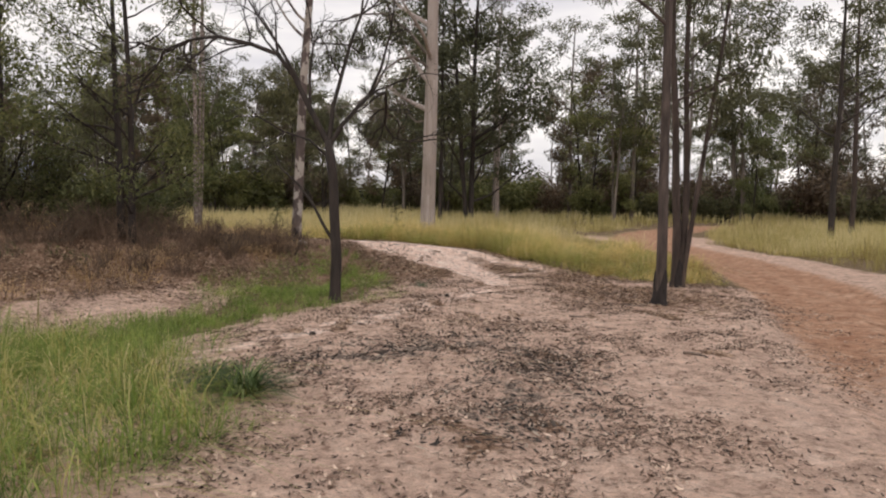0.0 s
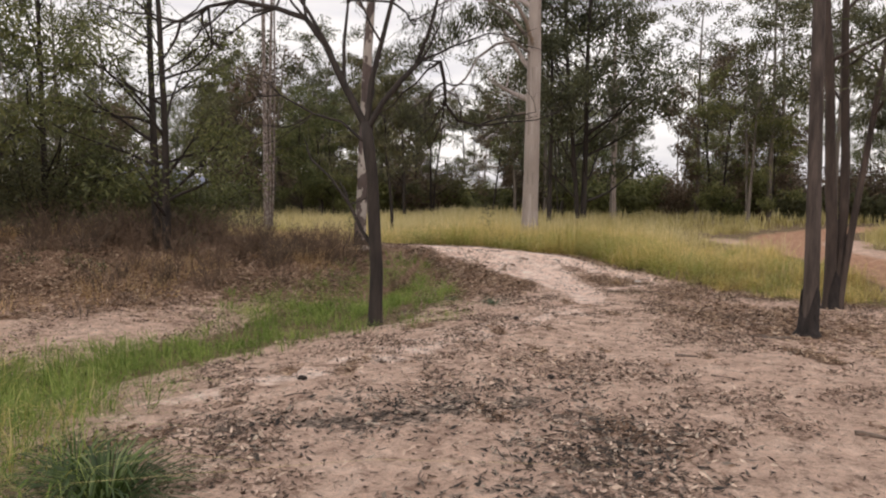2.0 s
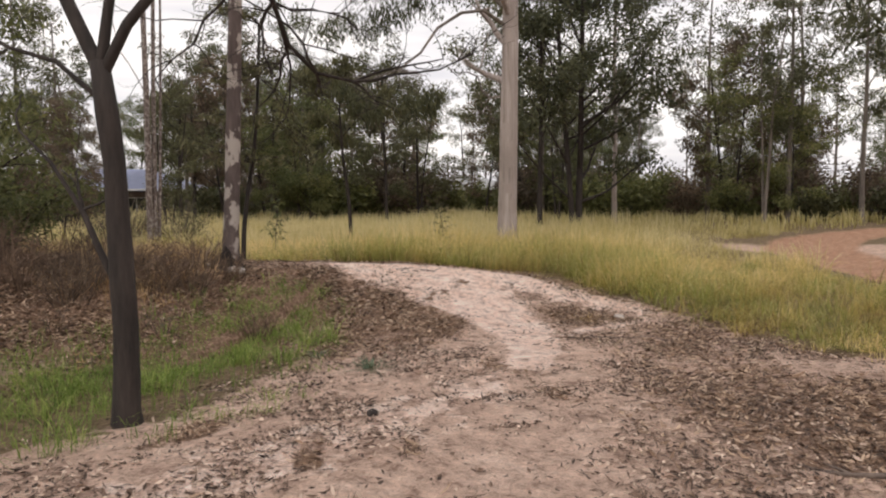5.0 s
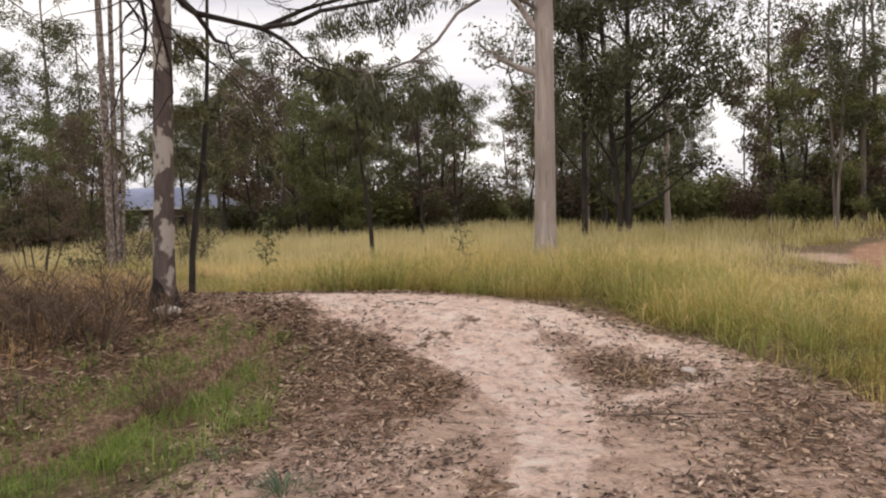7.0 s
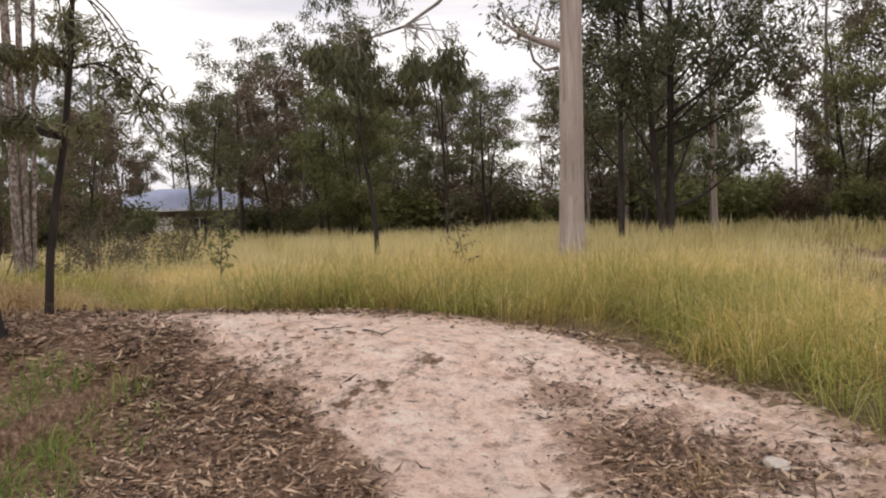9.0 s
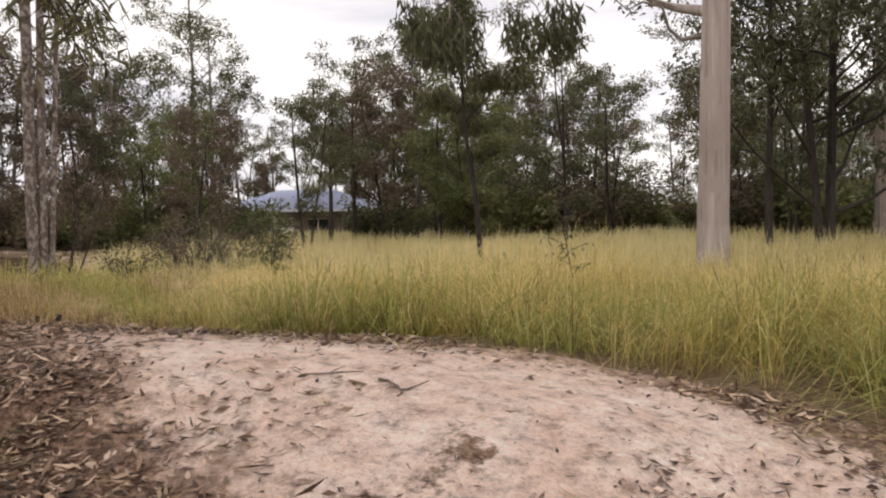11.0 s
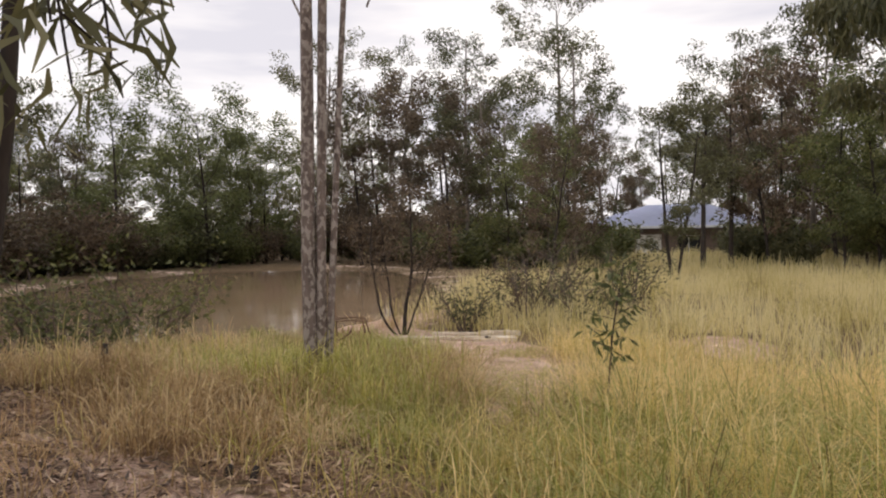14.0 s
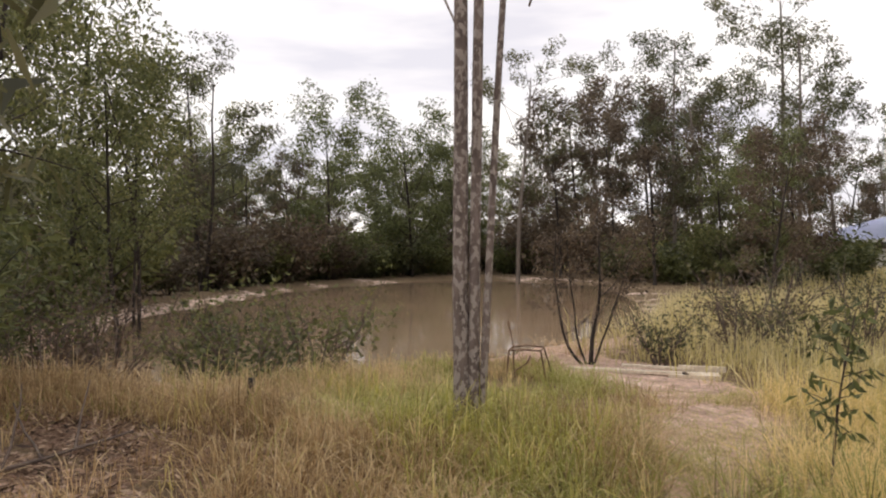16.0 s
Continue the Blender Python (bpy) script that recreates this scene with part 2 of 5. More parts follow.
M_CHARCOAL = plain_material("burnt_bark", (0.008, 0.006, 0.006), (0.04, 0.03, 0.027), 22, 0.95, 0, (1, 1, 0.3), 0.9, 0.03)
M_STICK = plain_material("fallen_stick_bark", (0.07, 0.05, 0.042), (0.2, 0.15, 0.12), 14, 0.9)


# ---- mesh helpers ----
class Buf:
    """Gathers points, faces and a shade for each point."""

    def __init__(self):
        self.v, self.f, self.s, self.n = [], [], [], 0

    def add(self, verts, faces, shade=0.5):
        verts = np.asarray(verts, float)
        self.v.append(verts)
        self.f.extend([[i + self.n for i in f] for f in faces])
        self.s.append(np.full(len(verts), shade) if np.isscalar(shade) else np.asarray(shade, float))
        self.n += len(verts)

    def tube(self, pts, radii, sides=7, shade=0.5, flare=0.0, lump=0.0, rng=None):
        pts = np.asarray(pts, float)
        n, verts, faces = len(pts), [], []
        for i, p in enumerate(pts):
            d = pts[min(i + 1, n - 1)] - pts[max(i - 1, 0)]
            d /= np.linalg.norm(d) + 1e-9
            a = np.cross(d, (0.31, 0.95, 0.05))
            a /= np.linalg.norm(a) + 1e-9
            b = np.cross(d, a)
            for k in range(sides):
                w = 2 * math.pi * k / sides
                r = radii[i] * (1 + (flare * max(0, 1 - i / 2) * (0.6 + 0.4 * math.cos(w * 3)) if flare else 0))
                if lump and rng is not None:
                    r *= 1 + rng.uniform(-lump, lump)
                verts.append(p + r * (math.cos(w) * a + math.sin(w) * b))
        for i in range(n - 1):
            for k in range(sides):
                k2 = (k + 1) % sides
                faces.append([i * sides + k, i * sides + k2, (i + 1) * sides + k2, (i + 1) * sides + k])
        faces.append([(n - 1) * sides + k for k in range(sides)])
        self.add(verts, faces, shade)

    def mesh(self, name, mat, smooth=False):
        me = bpy.data.meshes.new(name)
        me.from_pydata(np.concatenate(self.v).tolist(), [], self.f)
        a = me.attributes.new("shade", "FLOAT", "POINT")
        a.data.foreach_set("value", np.concatenate(self.s).astype(np.float32))
        me.materials.append(mat)
        if smooth:
            me.polygons.foreach_set("use_smooth", [True] * len(me.polygons))
        return me


def quads_mesh(name, verts, shade, mat, per=4, faces=((0, 1, 2, 3),)):
    """A mesh of many alike small pieces; verts is (pieces, per, 3)."""
    n = len(verts)
    loops, sizes = [], []
    base = (np.arange(n) * per)[:, None]
    for f in faces:
        loops.append(base + np.array(f)[None])
        sizes.append(len(f))
    order = np.concatenate(loops, axis=1).reshape(-1)
    counts = np.tile(sizes, n)
    me = bpy.data.meshes.new(name)
    me.vertices.add(n * per)
    me.vertices.foreach_set("co", np.asarray(verts, np.float32).reshape(-1))
    me.loops.add(len(order))
    me.loops.foreach_set("vertex_index", order.astype(np.int32))
    me.polygons.add(len(counts))
    me.polygons.foreach_set("loop_start", np.r_[0, np.cumsum(counts)[:-1]].astype(np.int32))
    me.polygons.foreach_set("loop_total", counts.astype(np.int32))
    me.update(calc_edges=True)
    a = me.attributes.new("shade", "FLOAT", "POINT")
    a.data.foreach_set("value", np.repeat(np.asarray(shade, np.float32), per))
    me.materials.append(mat)
    return me


def part(name, me, parent, label=""):
    ob = new(name, me)
    ob.parent = parent
    return tagged(ob, label)


def unit(a):
    return a / (np.linalg.norm(a, axis=-1, keepdims=True) + 1e-9)


def leaves(rng, centres, spread, per, length, width, droop=0.6, corners=4):
    """Leaves scattered round centres: (pieces, corners, 3) and their shades; diamonds, or slivers for far trees."""
    c = np.repeat(np.asarray(centres, float), per, axis=0)
    n = len(c)
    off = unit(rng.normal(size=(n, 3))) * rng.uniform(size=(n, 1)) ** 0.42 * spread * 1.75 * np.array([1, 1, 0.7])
    c = c + off
    d = unit(rng.normal(size=(n, 3)) * np.array([1, 1, 0.7]) + np.array([0, 0, -droop * 1.6]))
    side = unit(np.cross(d, rng.normal(size=(n, 3))))
    ln = length * rng.uniform(0.6, 1.3, (n, 1))
    wd = width * rng.uniform(0.7, 1.3, (n, 1))
    if corners == 3:
        v = np.stack([c + side * wd * 0.5, c + d * ln, c - side * wd * 0.5], axis=1)
    else:
        fold = np.cross(d, side) * wd * 0.35
        v = np.stack([c, c + d * ln * 0.45 + side * wd * 0.5 + fold, c + d * ln, c + d * ln * 0.45 - side * wd * 0.5 + fold], axis=1)
    # light from above put into the colour: leaves low in a clump are darker
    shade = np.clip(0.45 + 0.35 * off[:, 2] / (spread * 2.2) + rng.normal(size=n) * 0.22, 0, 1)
    return v, shade


def leaf_mesh(name, v, s, mat):
    k = v.shape[1]
    return quads_mesh(name, v, s, mat, k, (tuple(range(k)),))


def bend_line(rng, start, way, length, steps, lift, wob):
    """A limb that wanders and bends up by lift."""
    pts, d = [np.array(start, float)], np.array(way, float)
    d /= np.linalg.norm(d)
    for _ in range(steps):
        d = d + np.array([0, 0, lift / steps]) + rng.normal(size=3) * wob
        d /= np.linalg.norm(d)
        pts.append(pts[-1] + d * length / steps)
    return np.array(pts)


def build_tree(name, seed, height, r0, bark, leaf, clear=0.4, limbs=9, limb_len=0.3, lift=0.5, leaf_len=0.14, leaf_w=0.035,
               per=30, spread=0.35, droop=0.6, lean=(0, 0), wob=0.03, subs=3, stems=1, fork=0.0, sides=8, label="", category="tree", group="", up=0.6, taper=0.25, far=False, stem_list=(), straighten=0.0):
    """A tree: an empty at its foot over trunk, limbs and crown. In far trees the limbs are one piece with their trunk."""
    rng = np.random.default_rng(seed)
    root = new(name)
    tips = []
    for s in range(stems):
        turn = rng.uniform(0, 6.28) + s * 6.28 / stems
        base = np.array([0, 0, -0.12]) + (np.array([math.cos(turn), math.sin(turn), 0]) * r0 * 1.3 if stems > 1 else 0)
        steps = 14
        pts, d = [base], np.array([lean[0], lean[1], 1.0]) + (np.array([math.cos(turn), math.sin(turn), 0]) * fork if stems > 1 else 0)
        thin = 1 if s == 0 else 0.8
        if stem_list:
            bx, by, lx, ly, thin = stem_list[s]
            base, pts, d = np.array([bx, by, -0.12]), [np.array([bx, by, -0.12])], np.array([lx, ly, 1.0])
        for i in range(steps):
            d = d / np.linalg.norm(d)
            pts.append(pts[-1] + d * (height + 0.12) / steps * (1 if s == 0 else 0.92))
            d = d + np.r_[rng.normal(size=2) * wob, 0.04 if stems > 1 and not stem_list else straighten]
        pts = np.array(pts)
        pts = np.insert(pts, 1, pts[0] + (pts[1] - pts[0]) * 0.35, axis=0)
        at_h = np.linalg.norm(pts - pts[0], axis=1) / height
        rr = r0 * (1 - (1 - taper) * np.clip(at_h, 0, 1) ** 1.1) * thin
        rr[0] *= 1.45
        rr[1] *= 1.08
        trunk = Buf()
        trunk.tube(pts, rr, sides, lump=0.05, rng=rng)
        made = []
        n = max(1, limbs // stems)
        for i in range(n):
            t = clear + (1 - clear) * ((i + rng.uniform(0, 0.9)) / n)
            k = min(int(t * (len(pts) - 1)), len(pts) - 2)
            w = t * (len(pts) - 1) - k
            p, r = pts[k] * (1 - w) + pts[k + 1] * w, rr[k] * 0.45
            a = rng.uniform(0, 6.28) + i * 2.4
            rise = max(0, (t - clear) / (1.001 - clear))
            ln = height * limb_len * (0.5 + 0.75 * math.sin(math.pi * (0.12 + 0.62 * rise)) if far else 1.15 - 0.6 * rise) * rng.uniform(0.7, 1.2)
            wood = trunk if far else Buf()
            limb = bend_line(rng, p, (math.cos(a), math.sin(a), up + 0.3 * rng.uniform(-1, 1)), ln, 6, lift, 0.12)
            wood.tube(limb[::2] if far else limb, np.linspace(r, r * 0.2, 4 if far else 7), 3 if far else 6)
            tips.append(limb[-1])
            for j in range(subs):
                q = limb[rng.integers(2, 6)]
                b = a + rng.uniform(-1.3, 1.3)
                sub = bend_line(rng, q, (math.cos(b), math.sin(b), rng.uniform(-0.1, 0.9)), ln * rng.uniform(0.3, 0.6), 4, lift * 0.6, 0.15)
                if not far:
                    wood.tube(sub, np.linspace(r * 0.35, r * 0.08, 5), 5)
                tips += [sub[-1], sub[-2], (sub[2] + sub[3]) / 2] if not far else [sub[-1], sub[2]]
            made.append(wood)
        part("trunk", trunk.mesh("trunk", bark, True), root)
        if not far:
            for wood in made:
                part("limb", wood.mesh("limb", bark, True), root)
    if per:
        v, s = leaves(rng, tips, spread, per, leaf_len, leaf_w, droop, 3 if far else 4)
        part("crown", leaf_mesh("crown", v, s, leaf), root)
    return tagged(root, label, category, group)


def build_bush(name, seed, height, width, leaf, bark, count=1400, leaf_len=0.16, leaf_w=0.06, stems=7, label="", group="", category="bush", corners=4, thick=1.0, subs=3, puff=0.12):
    rng = np.random.default_rng(seed)
    root = new(name)
    tips = []
    for i in range(stems):
        wood = Buf()
        a = i * 2.4 + rng.uniform(-0.4, 0.4)
        line = bend_line(rng, (0.05 * math.cos(a), 0.05 * math.sin(a), -0.08), (math.cos(a) * width / height, math.sin(a) * width / height, 1), height * rng.uniform(0.65, 1.0), 6, 0.2, 0.12)
        wood.tube(line, np.linspace(0.014 * height ** 0.5 + 0.003, 0.003, 7) * thick, 5)
        tips += list(line[2:])
        for j in range(subs):
            b = a + rng.uniform(-1.5, 1.5)
            sub = bend_line(rng, line[rng.integers(1, 5)], (math.cos(b), math.sin(b), 0.6), height * rng.uniform(0.2, 0.4), 3, 0.2, 0.15)
            if corners == 4:
                wood.tube(sub, np.linspace(0.007 * height ** 0.5, 0.0025, 4) * thick, 4)
            tips += list(sub[1:])
        part("stem", wood.mesh("stem", bark, True), root)
    if count:
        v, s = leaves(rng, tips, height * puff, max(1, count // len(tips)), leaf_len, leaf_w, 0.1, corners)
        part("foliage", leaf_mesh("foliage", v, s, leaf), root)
    return tagged(root, label, category, group)


# ---- the lie of the land ----
CREST = ((-18, 0, 0.6), (-11, 6.8, 0.85), (-7.2, 10.4, 0.75), (-4.4, 12.8, 0.55), (-2.3, 14.1, 0.4), (-0.6, 14.2, 0.25), (0.8, 14.1, 0.03), (3.0, 14.0, -0.05))
SAND = ((-5.0, 14.2, 0.35), (-3.7, 14.15, 0.5), (-2.4, 14.0, 0.9), (-1.5, 13.6, 0.9), (-0.85, 12.9, 0.68), (-0.42, 12.44, 0.52), (-0.08, 11.9, 0.44), (0.24, 11.1, 0.3), (0.35, 10.6, 0.26), (0.4, 9.8, 0.22))
SAND_SPUR = ((-1.6, 14.35, 0.85), (-0.5, 14.3, 0.68), (0.12, 14.18, 0.62), (0.86, 13.85, 0.46), (1.4, 13.3, 0.3))
SAND_STREAK = ((1.35, 12.85, 0.16), (1.1, 12.5, 0.2), (0.85, 12.05, 0.16), (0.5, 11.5, 0.1))
SAND_WASH = ((-2.6, 3.6, 0.4), (-1.6, 5.3, 0.55), (-0.6, 7.2, 0.5), (0.1, 8.8, 0.4), (0.2, 9.8, 0.35))
ROAD = ((1.9, -9, 1.9), (2.8, -3, 1.8), (4.1, 1.5, 1.6), (5.2, 5, 1.35), (6.1, 9, 1.2), (6.6, 14, 1.15), (6.6, 19, 1.15), (6.25, 24, 1.2), (6.2, 28, 1.35), (7.5, 33, 1.45), (9.9, 38, 1.4), (13.6, 43, 1.4), (20, 47, 1.4), (36, 54, 1.4))
SWALE = ((-5.6, 0.5, 0.9), (-4.4, 3.0, 0.6), (-3.9, 5.0, 0.5), (-3.3, 6.9, 0.6), (-2.9, 8.3, 1.05), (-2.75, 9.7, 0.85), (-3.0, 11.0, 0.62), (-3.0, 11.9, 0.4))
COAL = ((-1.5, 3.1, 0.35), (-0.8, 3.75, 0.45), (0.3, 4.5, 0.5), (0.95, 3.7, 0.5), (0.85, 2.7, 0.65), (0.55, 1.7, 0.55))
FIELD = ((-22, 2.5), (-14, 7.6), (-9.5, 10.7), (-7.5, 12.1), (-6.4, 13.6), (-5.2, 14.35), (-3.6, 14.8), (-1.7, 15.3), (0.0, 15.1), (1.1, 14.2), (1.9, 13.2), (2.5, 12.0), (3.0, 11.0), (4.3, 10.6))
POND_C, POND_AXIS, POND_A, POND_B, WATER_Z = (-32.0, 21.0), (-0.908, 0.419), 18.0, 8.2, -0.38


def along(line, x, y):
    """Distance to a line of (x, y, value), which side of it (left is positive), and the value at the nearest place."""
    best, side, val = np.full(np.shape(x), 1e9), np.zeros(np.shape(x)), np.zeros(np.shape(x))
    for a, b in zip(line, line[1:]):
        dx, dy = b[0] - a[0], b[1] - a[1]
        t = np.clip(((x - a[0]) * dx + (y - a[1]) * dy) / (dx * dx + dy * dy), 0, 1)
        d = np.hypot(x - a[0] - t * dx, y - a[1] - t * dy)
        hit = d < best
        best = np.where(hit, d, best)
        side = np.where(hit, np.sign(dx * (y - a[1]) - dy * (x - a[0])), side)
        if len(a) > 2:
            val = np.where(hit, a[2] + t * (b[2] - a[2]), val)
    return best, side, val


def wave(x, y, f, seed):
    """A cheap smooth unevenness between -1 and 1."""
    r = np.random.default_rng(seed)
    out = np.zeros(np.shape(x))
    for k in range(6):
        a, p, g = r.uniform(0, 6.28), r.uniform(0, 6.28), f * r.uniform(0.6, 1.8)
        out = out + np.sin((x * math.cos(a) + y * math.sin(a)) * g + p)
    return out / 3.4


def pond_e(x, y):
    u = (x - POND_C[0]) * POND_AXIS[0] + (y - POND_C[1]) * POND_AXIS[1]
    v = -(x - POND_C[0]) * POND_AXIS[1] + (y - POND_C[1]) * POND_AXIS[0]
    return np.hypot(u / POND_A, v / POND_B) + 0.05 * wave(x, y, 0.35, 5)


def ease(x, a, b):
    t = np.clip((x - a) / (b - a), 0, 1)
    return t * t * (3 - 2 * t)


def land(x, y):
    x, y = np.asarray(x, float), np.asarray(y, float)
    d, side, top = along(CREST, x, y)
    steep = np.where(x < -3, 2.3, 1.5)
    # the ridge is narrow where the path climbs it and broad beside the dam
    back = 2.3 + 3.2 * ease(-x, 5.0, 8.0)
    foot = 0.09 * ease(d, 0.3, 1.5) * ease(-x, 12, 9) * ease(x, 1.5, -0.5)
    z = -0.06 + np.where(side > 0, foot + (top + 0.06 - foot) * np.exp(-(d / back) ** 2), (top + 0.06) * np.exp(-(d / steep) ** 2))
    z = z - 0.09 * np.exp(-(((x - 1.3) / 1.7) ** 2 + ((y - 12.9) / 1.9) ** 2))
    z = z - 0.14 * ease(np.where(side > 0, d, 0), 2, 12)
    ds, _, ws = along(SWALE, x, y)
    z = z - 0.16 * np.exp(-(ds / 1.2) ** 2)
    dr, _, wr = along(ROAD, x, y)
    z = z - 0.10 * (1 - ease(dr, wr * 0.7, wr * 1.25)) * ease(y, 2, 7) + 0.03 * np.exp(-(dr / 0.25) ** 2) - 0.035 * np.exp(-((dr - 0.62) / 0.2) ** 2)
    e = pond_e(x, y)
    shore = WATER_Z - 0.02 + (e - 1) * 1.6
    z = np.where(e < 1.32, np.minimum(z, np.where(e < 1, np.maximum(shore, -1.6), shore)), z)
    z = z + 0.018 * wave(x, y, 2.4, 1) + 0.010 * wave(x, y, 7.0, 2) + 0.006 * wave(x, y, 17.0, 4) + 0.07 * wave(x, y, 0.25, 3) * ease(np.hypot(x, y - 8), 15, 40)
    return z


def band(line, x, y, soft=0.5):
    d, _, w = along(line, x, y)
    return 1 - np.clip((d - w * (1 - soft)) / (w * 2 * soft), 0, 1)


def in_field(x, y):
    """How far inside the tall grass a place lies, in metres (negative: outside)."""
    d, side, _ = along(FIELD, x, y)
    dr, rs, wr = along(ROAD, x, y)
    right = dr - wr - 1.3 - 1.2 * ease(y, 6, -2) - 0.5 * wave(x, y, 0.9, 47)
    return np.where(rs < 0, right, d * side)


def dam_side(x, y):
    """1 on the low ground by the dam, 0 in the field."""
    return ease(-x - 1.2 * (y - 15.0) * ease(x, -16, -10), 3.4, 5.8)


def spaced(lo, hi, fine_lo, fine_hi, fine, grow=1.13):
    """Grid lines: fine in the middle, growing outwards."""
    mid = list(np.arange(fine_lo, fine_hi + fine / 2, fine))
    left, right, s = [], [], fine
    while (left[-1] if left else fine_lo) > lo:
        s *= grow
        left.append((left[-1] if left else fine_lo) - s)
    s = fine
    while (right[-1] if right else fine_hi) < hi:
        s *= grow
        right.append((right[-1] if right else fine_hi) + s)
    return np.array(left[::-1] + mid + right)


def build_ground():
    gx, gy = spaced(-900, 900, -15, 8, 0.085), spaced(-900, 900, -3, 20, 0.085)
    X, Y = np.meshgrid(gx, gy)
    x, y = X.ravel(), Y.ravel()
    nx, ny = len(gx), len(gy)
    v = np.stack([x, y, land(x, y)], 1)
    i = np.arange(nx - 1)[None] + (np.arange(ny - 1) * nx)[:, None]
    f = np.stack([i, i + 1, i + nx + 1, i + nx], -1).reshape(-1)
    me = bpy.data.meshes.new("ground")
    n = (nx - 1) * (ny - 1)
    me.vertices.add(len(v))
    me.vertices.foreach_set("co", v.astype(np.float32).reshape(-1))
    me.loops.add(n * 4)
    me.loops.foreach_set("vertex_index", f.astype(np.int32))
    me.polygons.add(n)
    me.polygons.foreach_set("loop_start", (np.arange(n) * 4).astype(np.int32))
    me.polygons.foreach_set("loop_total", np.full(n, 4, np.int32))
    me.polygons.foreach_set("use_smooth", np.ones(n, bool))
    me.update(calc_edges=True)
    e = pond_e(x, y)
    zones = {
        "sand": np.maximum.reduce([band(SAND, x, y), band(SAND_SPUR, x, y, 0.6), 0.8 * band(SAND_STREAK, x, y, 0.8), 0.62 * band(SAND_WASH, x, y, 0.9), 0.36 * band(BARE, x + 0.3 * wave(x, y, 1.6, 63), y, 0.6), 0.3 * band(BARE_FAR, x, y, 0.8), 0.56 * ease(e, 1.24, 1.1) * ease(e, 0.98, 1.02) * ease(x, -18, -26)]),
        "road": band(ROAD, x, y, 0.45) * (0.42 + 0.58 * ease(y, 1, 9)),
        "litter": litter_zone(x, y),
        "coal": np.maximum(0.54 * band(COAL, x, y, 1.0), 0.5 * np.exp(-(((x - 1.7) / 0.8) ** 2 + ((y - 11.7) / 1.3) ** 2))),
        "turf": np.maximum.reduce([ease(in_field(x, y), -0.2, 0.3) * ease(e, 1.05, 1.3) * (1 - band(BARE, x, y, 0.4)) * (1 - band(BARE_FAR, x, y, 0.6)) * (1 - 0.8 * band(BEND, x, y, 0.7)), band(SWALE, x, y, 0.5), ease(np.hypot(x, y - 8) + 2 * wave(x, y, 0.6, 53), 18, 26)]),
    }
    for key, val in zones.items():
        a = me.attributes.new(key, "FLOAT", "POINT")
        a.data.foreach_set("value", val.astype(np.float32))
    me.materials.append(M_GROUND)
    return tagged(new("ground", me), "bare pinkish clay ground with sand, leaf litter and a red track", "ground", kind="structure")


BARE = ((-15.4, 18.4, 0.7), (-13.2, 19.6, 1.05), (-10.8, 19.6, 0.95), (-8.9, 18.6, 0.7), (-7.4, 17.5, 0.4), (-6.4, 16.7, 0.15))
BARE_FAR = ((-9.9, 23.2, 0.5), (-9.3, 22.6, 0.9), (-8.5, 22.0, 0.5))
BEND = ((3.2, 31.0, 0.8), (4.3, 29.5, 1.0), (4.6, 26.5, 0.7))


def litter_zone(x, y):
    d, side, top = along(CREST, x, y)
    bank = np.exp(-((d - 1.8) / 2.0) ** 2) * (side < 0) * ease(x, -0.2, -1.0) * ease(y, 4, 7) * (1 - 0.95 * band(SAND, x, y, 0.35))
    right = 0.78 * np.exp(-(((x - 0.5) / 0.55) ** 2 + ((y - 12.75) / 0.6) ** 2)) + 0.55 * np.exp(-(((x - 1.9) / 0.9) ** 2 + ((y - 11.6) / 1.9) ** 2)) * (1 - band(SAND_STREAK, x, y, 0.6)) + 0.7 * np.exp(-((x - 2.9) ** 2 + (y - 8.6) ** 2) / 2.4)
    rim = (0.46 + 0.3 * wave(x, y, 2.2, 54)) * np.exp(-((in_field(x, y) + 0.12) / 0.28) ** 2)
    low = 0.22 * np.exp(-(((x + 0.2) / 1.6) ** 2 + ((y - 6.0) / 2.0) ** 2))
    slope = 0.8 * np.exp(-(((x + 3.0) / 0.95) ** 2 + ((y - 12.6) / 0.75) ** 2))
    toe = (0.42 + 0.3 * wave(x, y, 1.9, 82)) * np.exp(-(((x + 5.4) / 2.0) ** 2 + ((y - 7.9) / 1.3) ** 2))
    left = 0.8 * np.exp(-(((x + 4.9) / 1.3) ** 2 + ((y - 13.1) / 0.9) ** 2))
    near = ease(np.hypot(x + 1.0, y - 7), 12, 9) * (1 - band(ROAD, x, y, 0.3))
    patch = 0.62 * ease(wave(x, y, 2.6, 51) + 0.8 * wave(x, y, 6.5, 52), 0.7, 1.35) * near * (1 - 0.3 * band(SAND, x, y))
    dam = 0.7 * dam_side(x, y) * ease(in_field(x, y), -0.2, 0.4) * ease(x, -14, -11) * ease(y, 19, 17) * (1 - band(BARE, x, y, 0.5))
    return np.clip(np.maximum.reduce([bank, right, rim, low, slope, toe, left, patch, dam]), 0, 1)


ground = build_ground()


def build_water():
    bm = bmesh.new()
    ring = []
    for k in range(96):
        w = 2 * math.pi * k / 96
        u, v = 1.12 * POND_A * math.cos(w), 1.12 * POND_B * math.sin(w)
        ring.append(bm.verts.new((POND_C[0] + u * POND_AXIS[0] - v * POND_AXIS[1], POND_C[1] + u * POND_AXIS[1] + v * POND_AXIS[0], WATER_Z)))
    bm.faces.new(ring)
    me = bpy.data.meshes.new("water")
    bm.to_mesh(me)
    me.materials.append(M_WATER)
    return tagged(new("water", me), "still muddy brown water of a farm dam", "pond", kind="structure")


build_water()


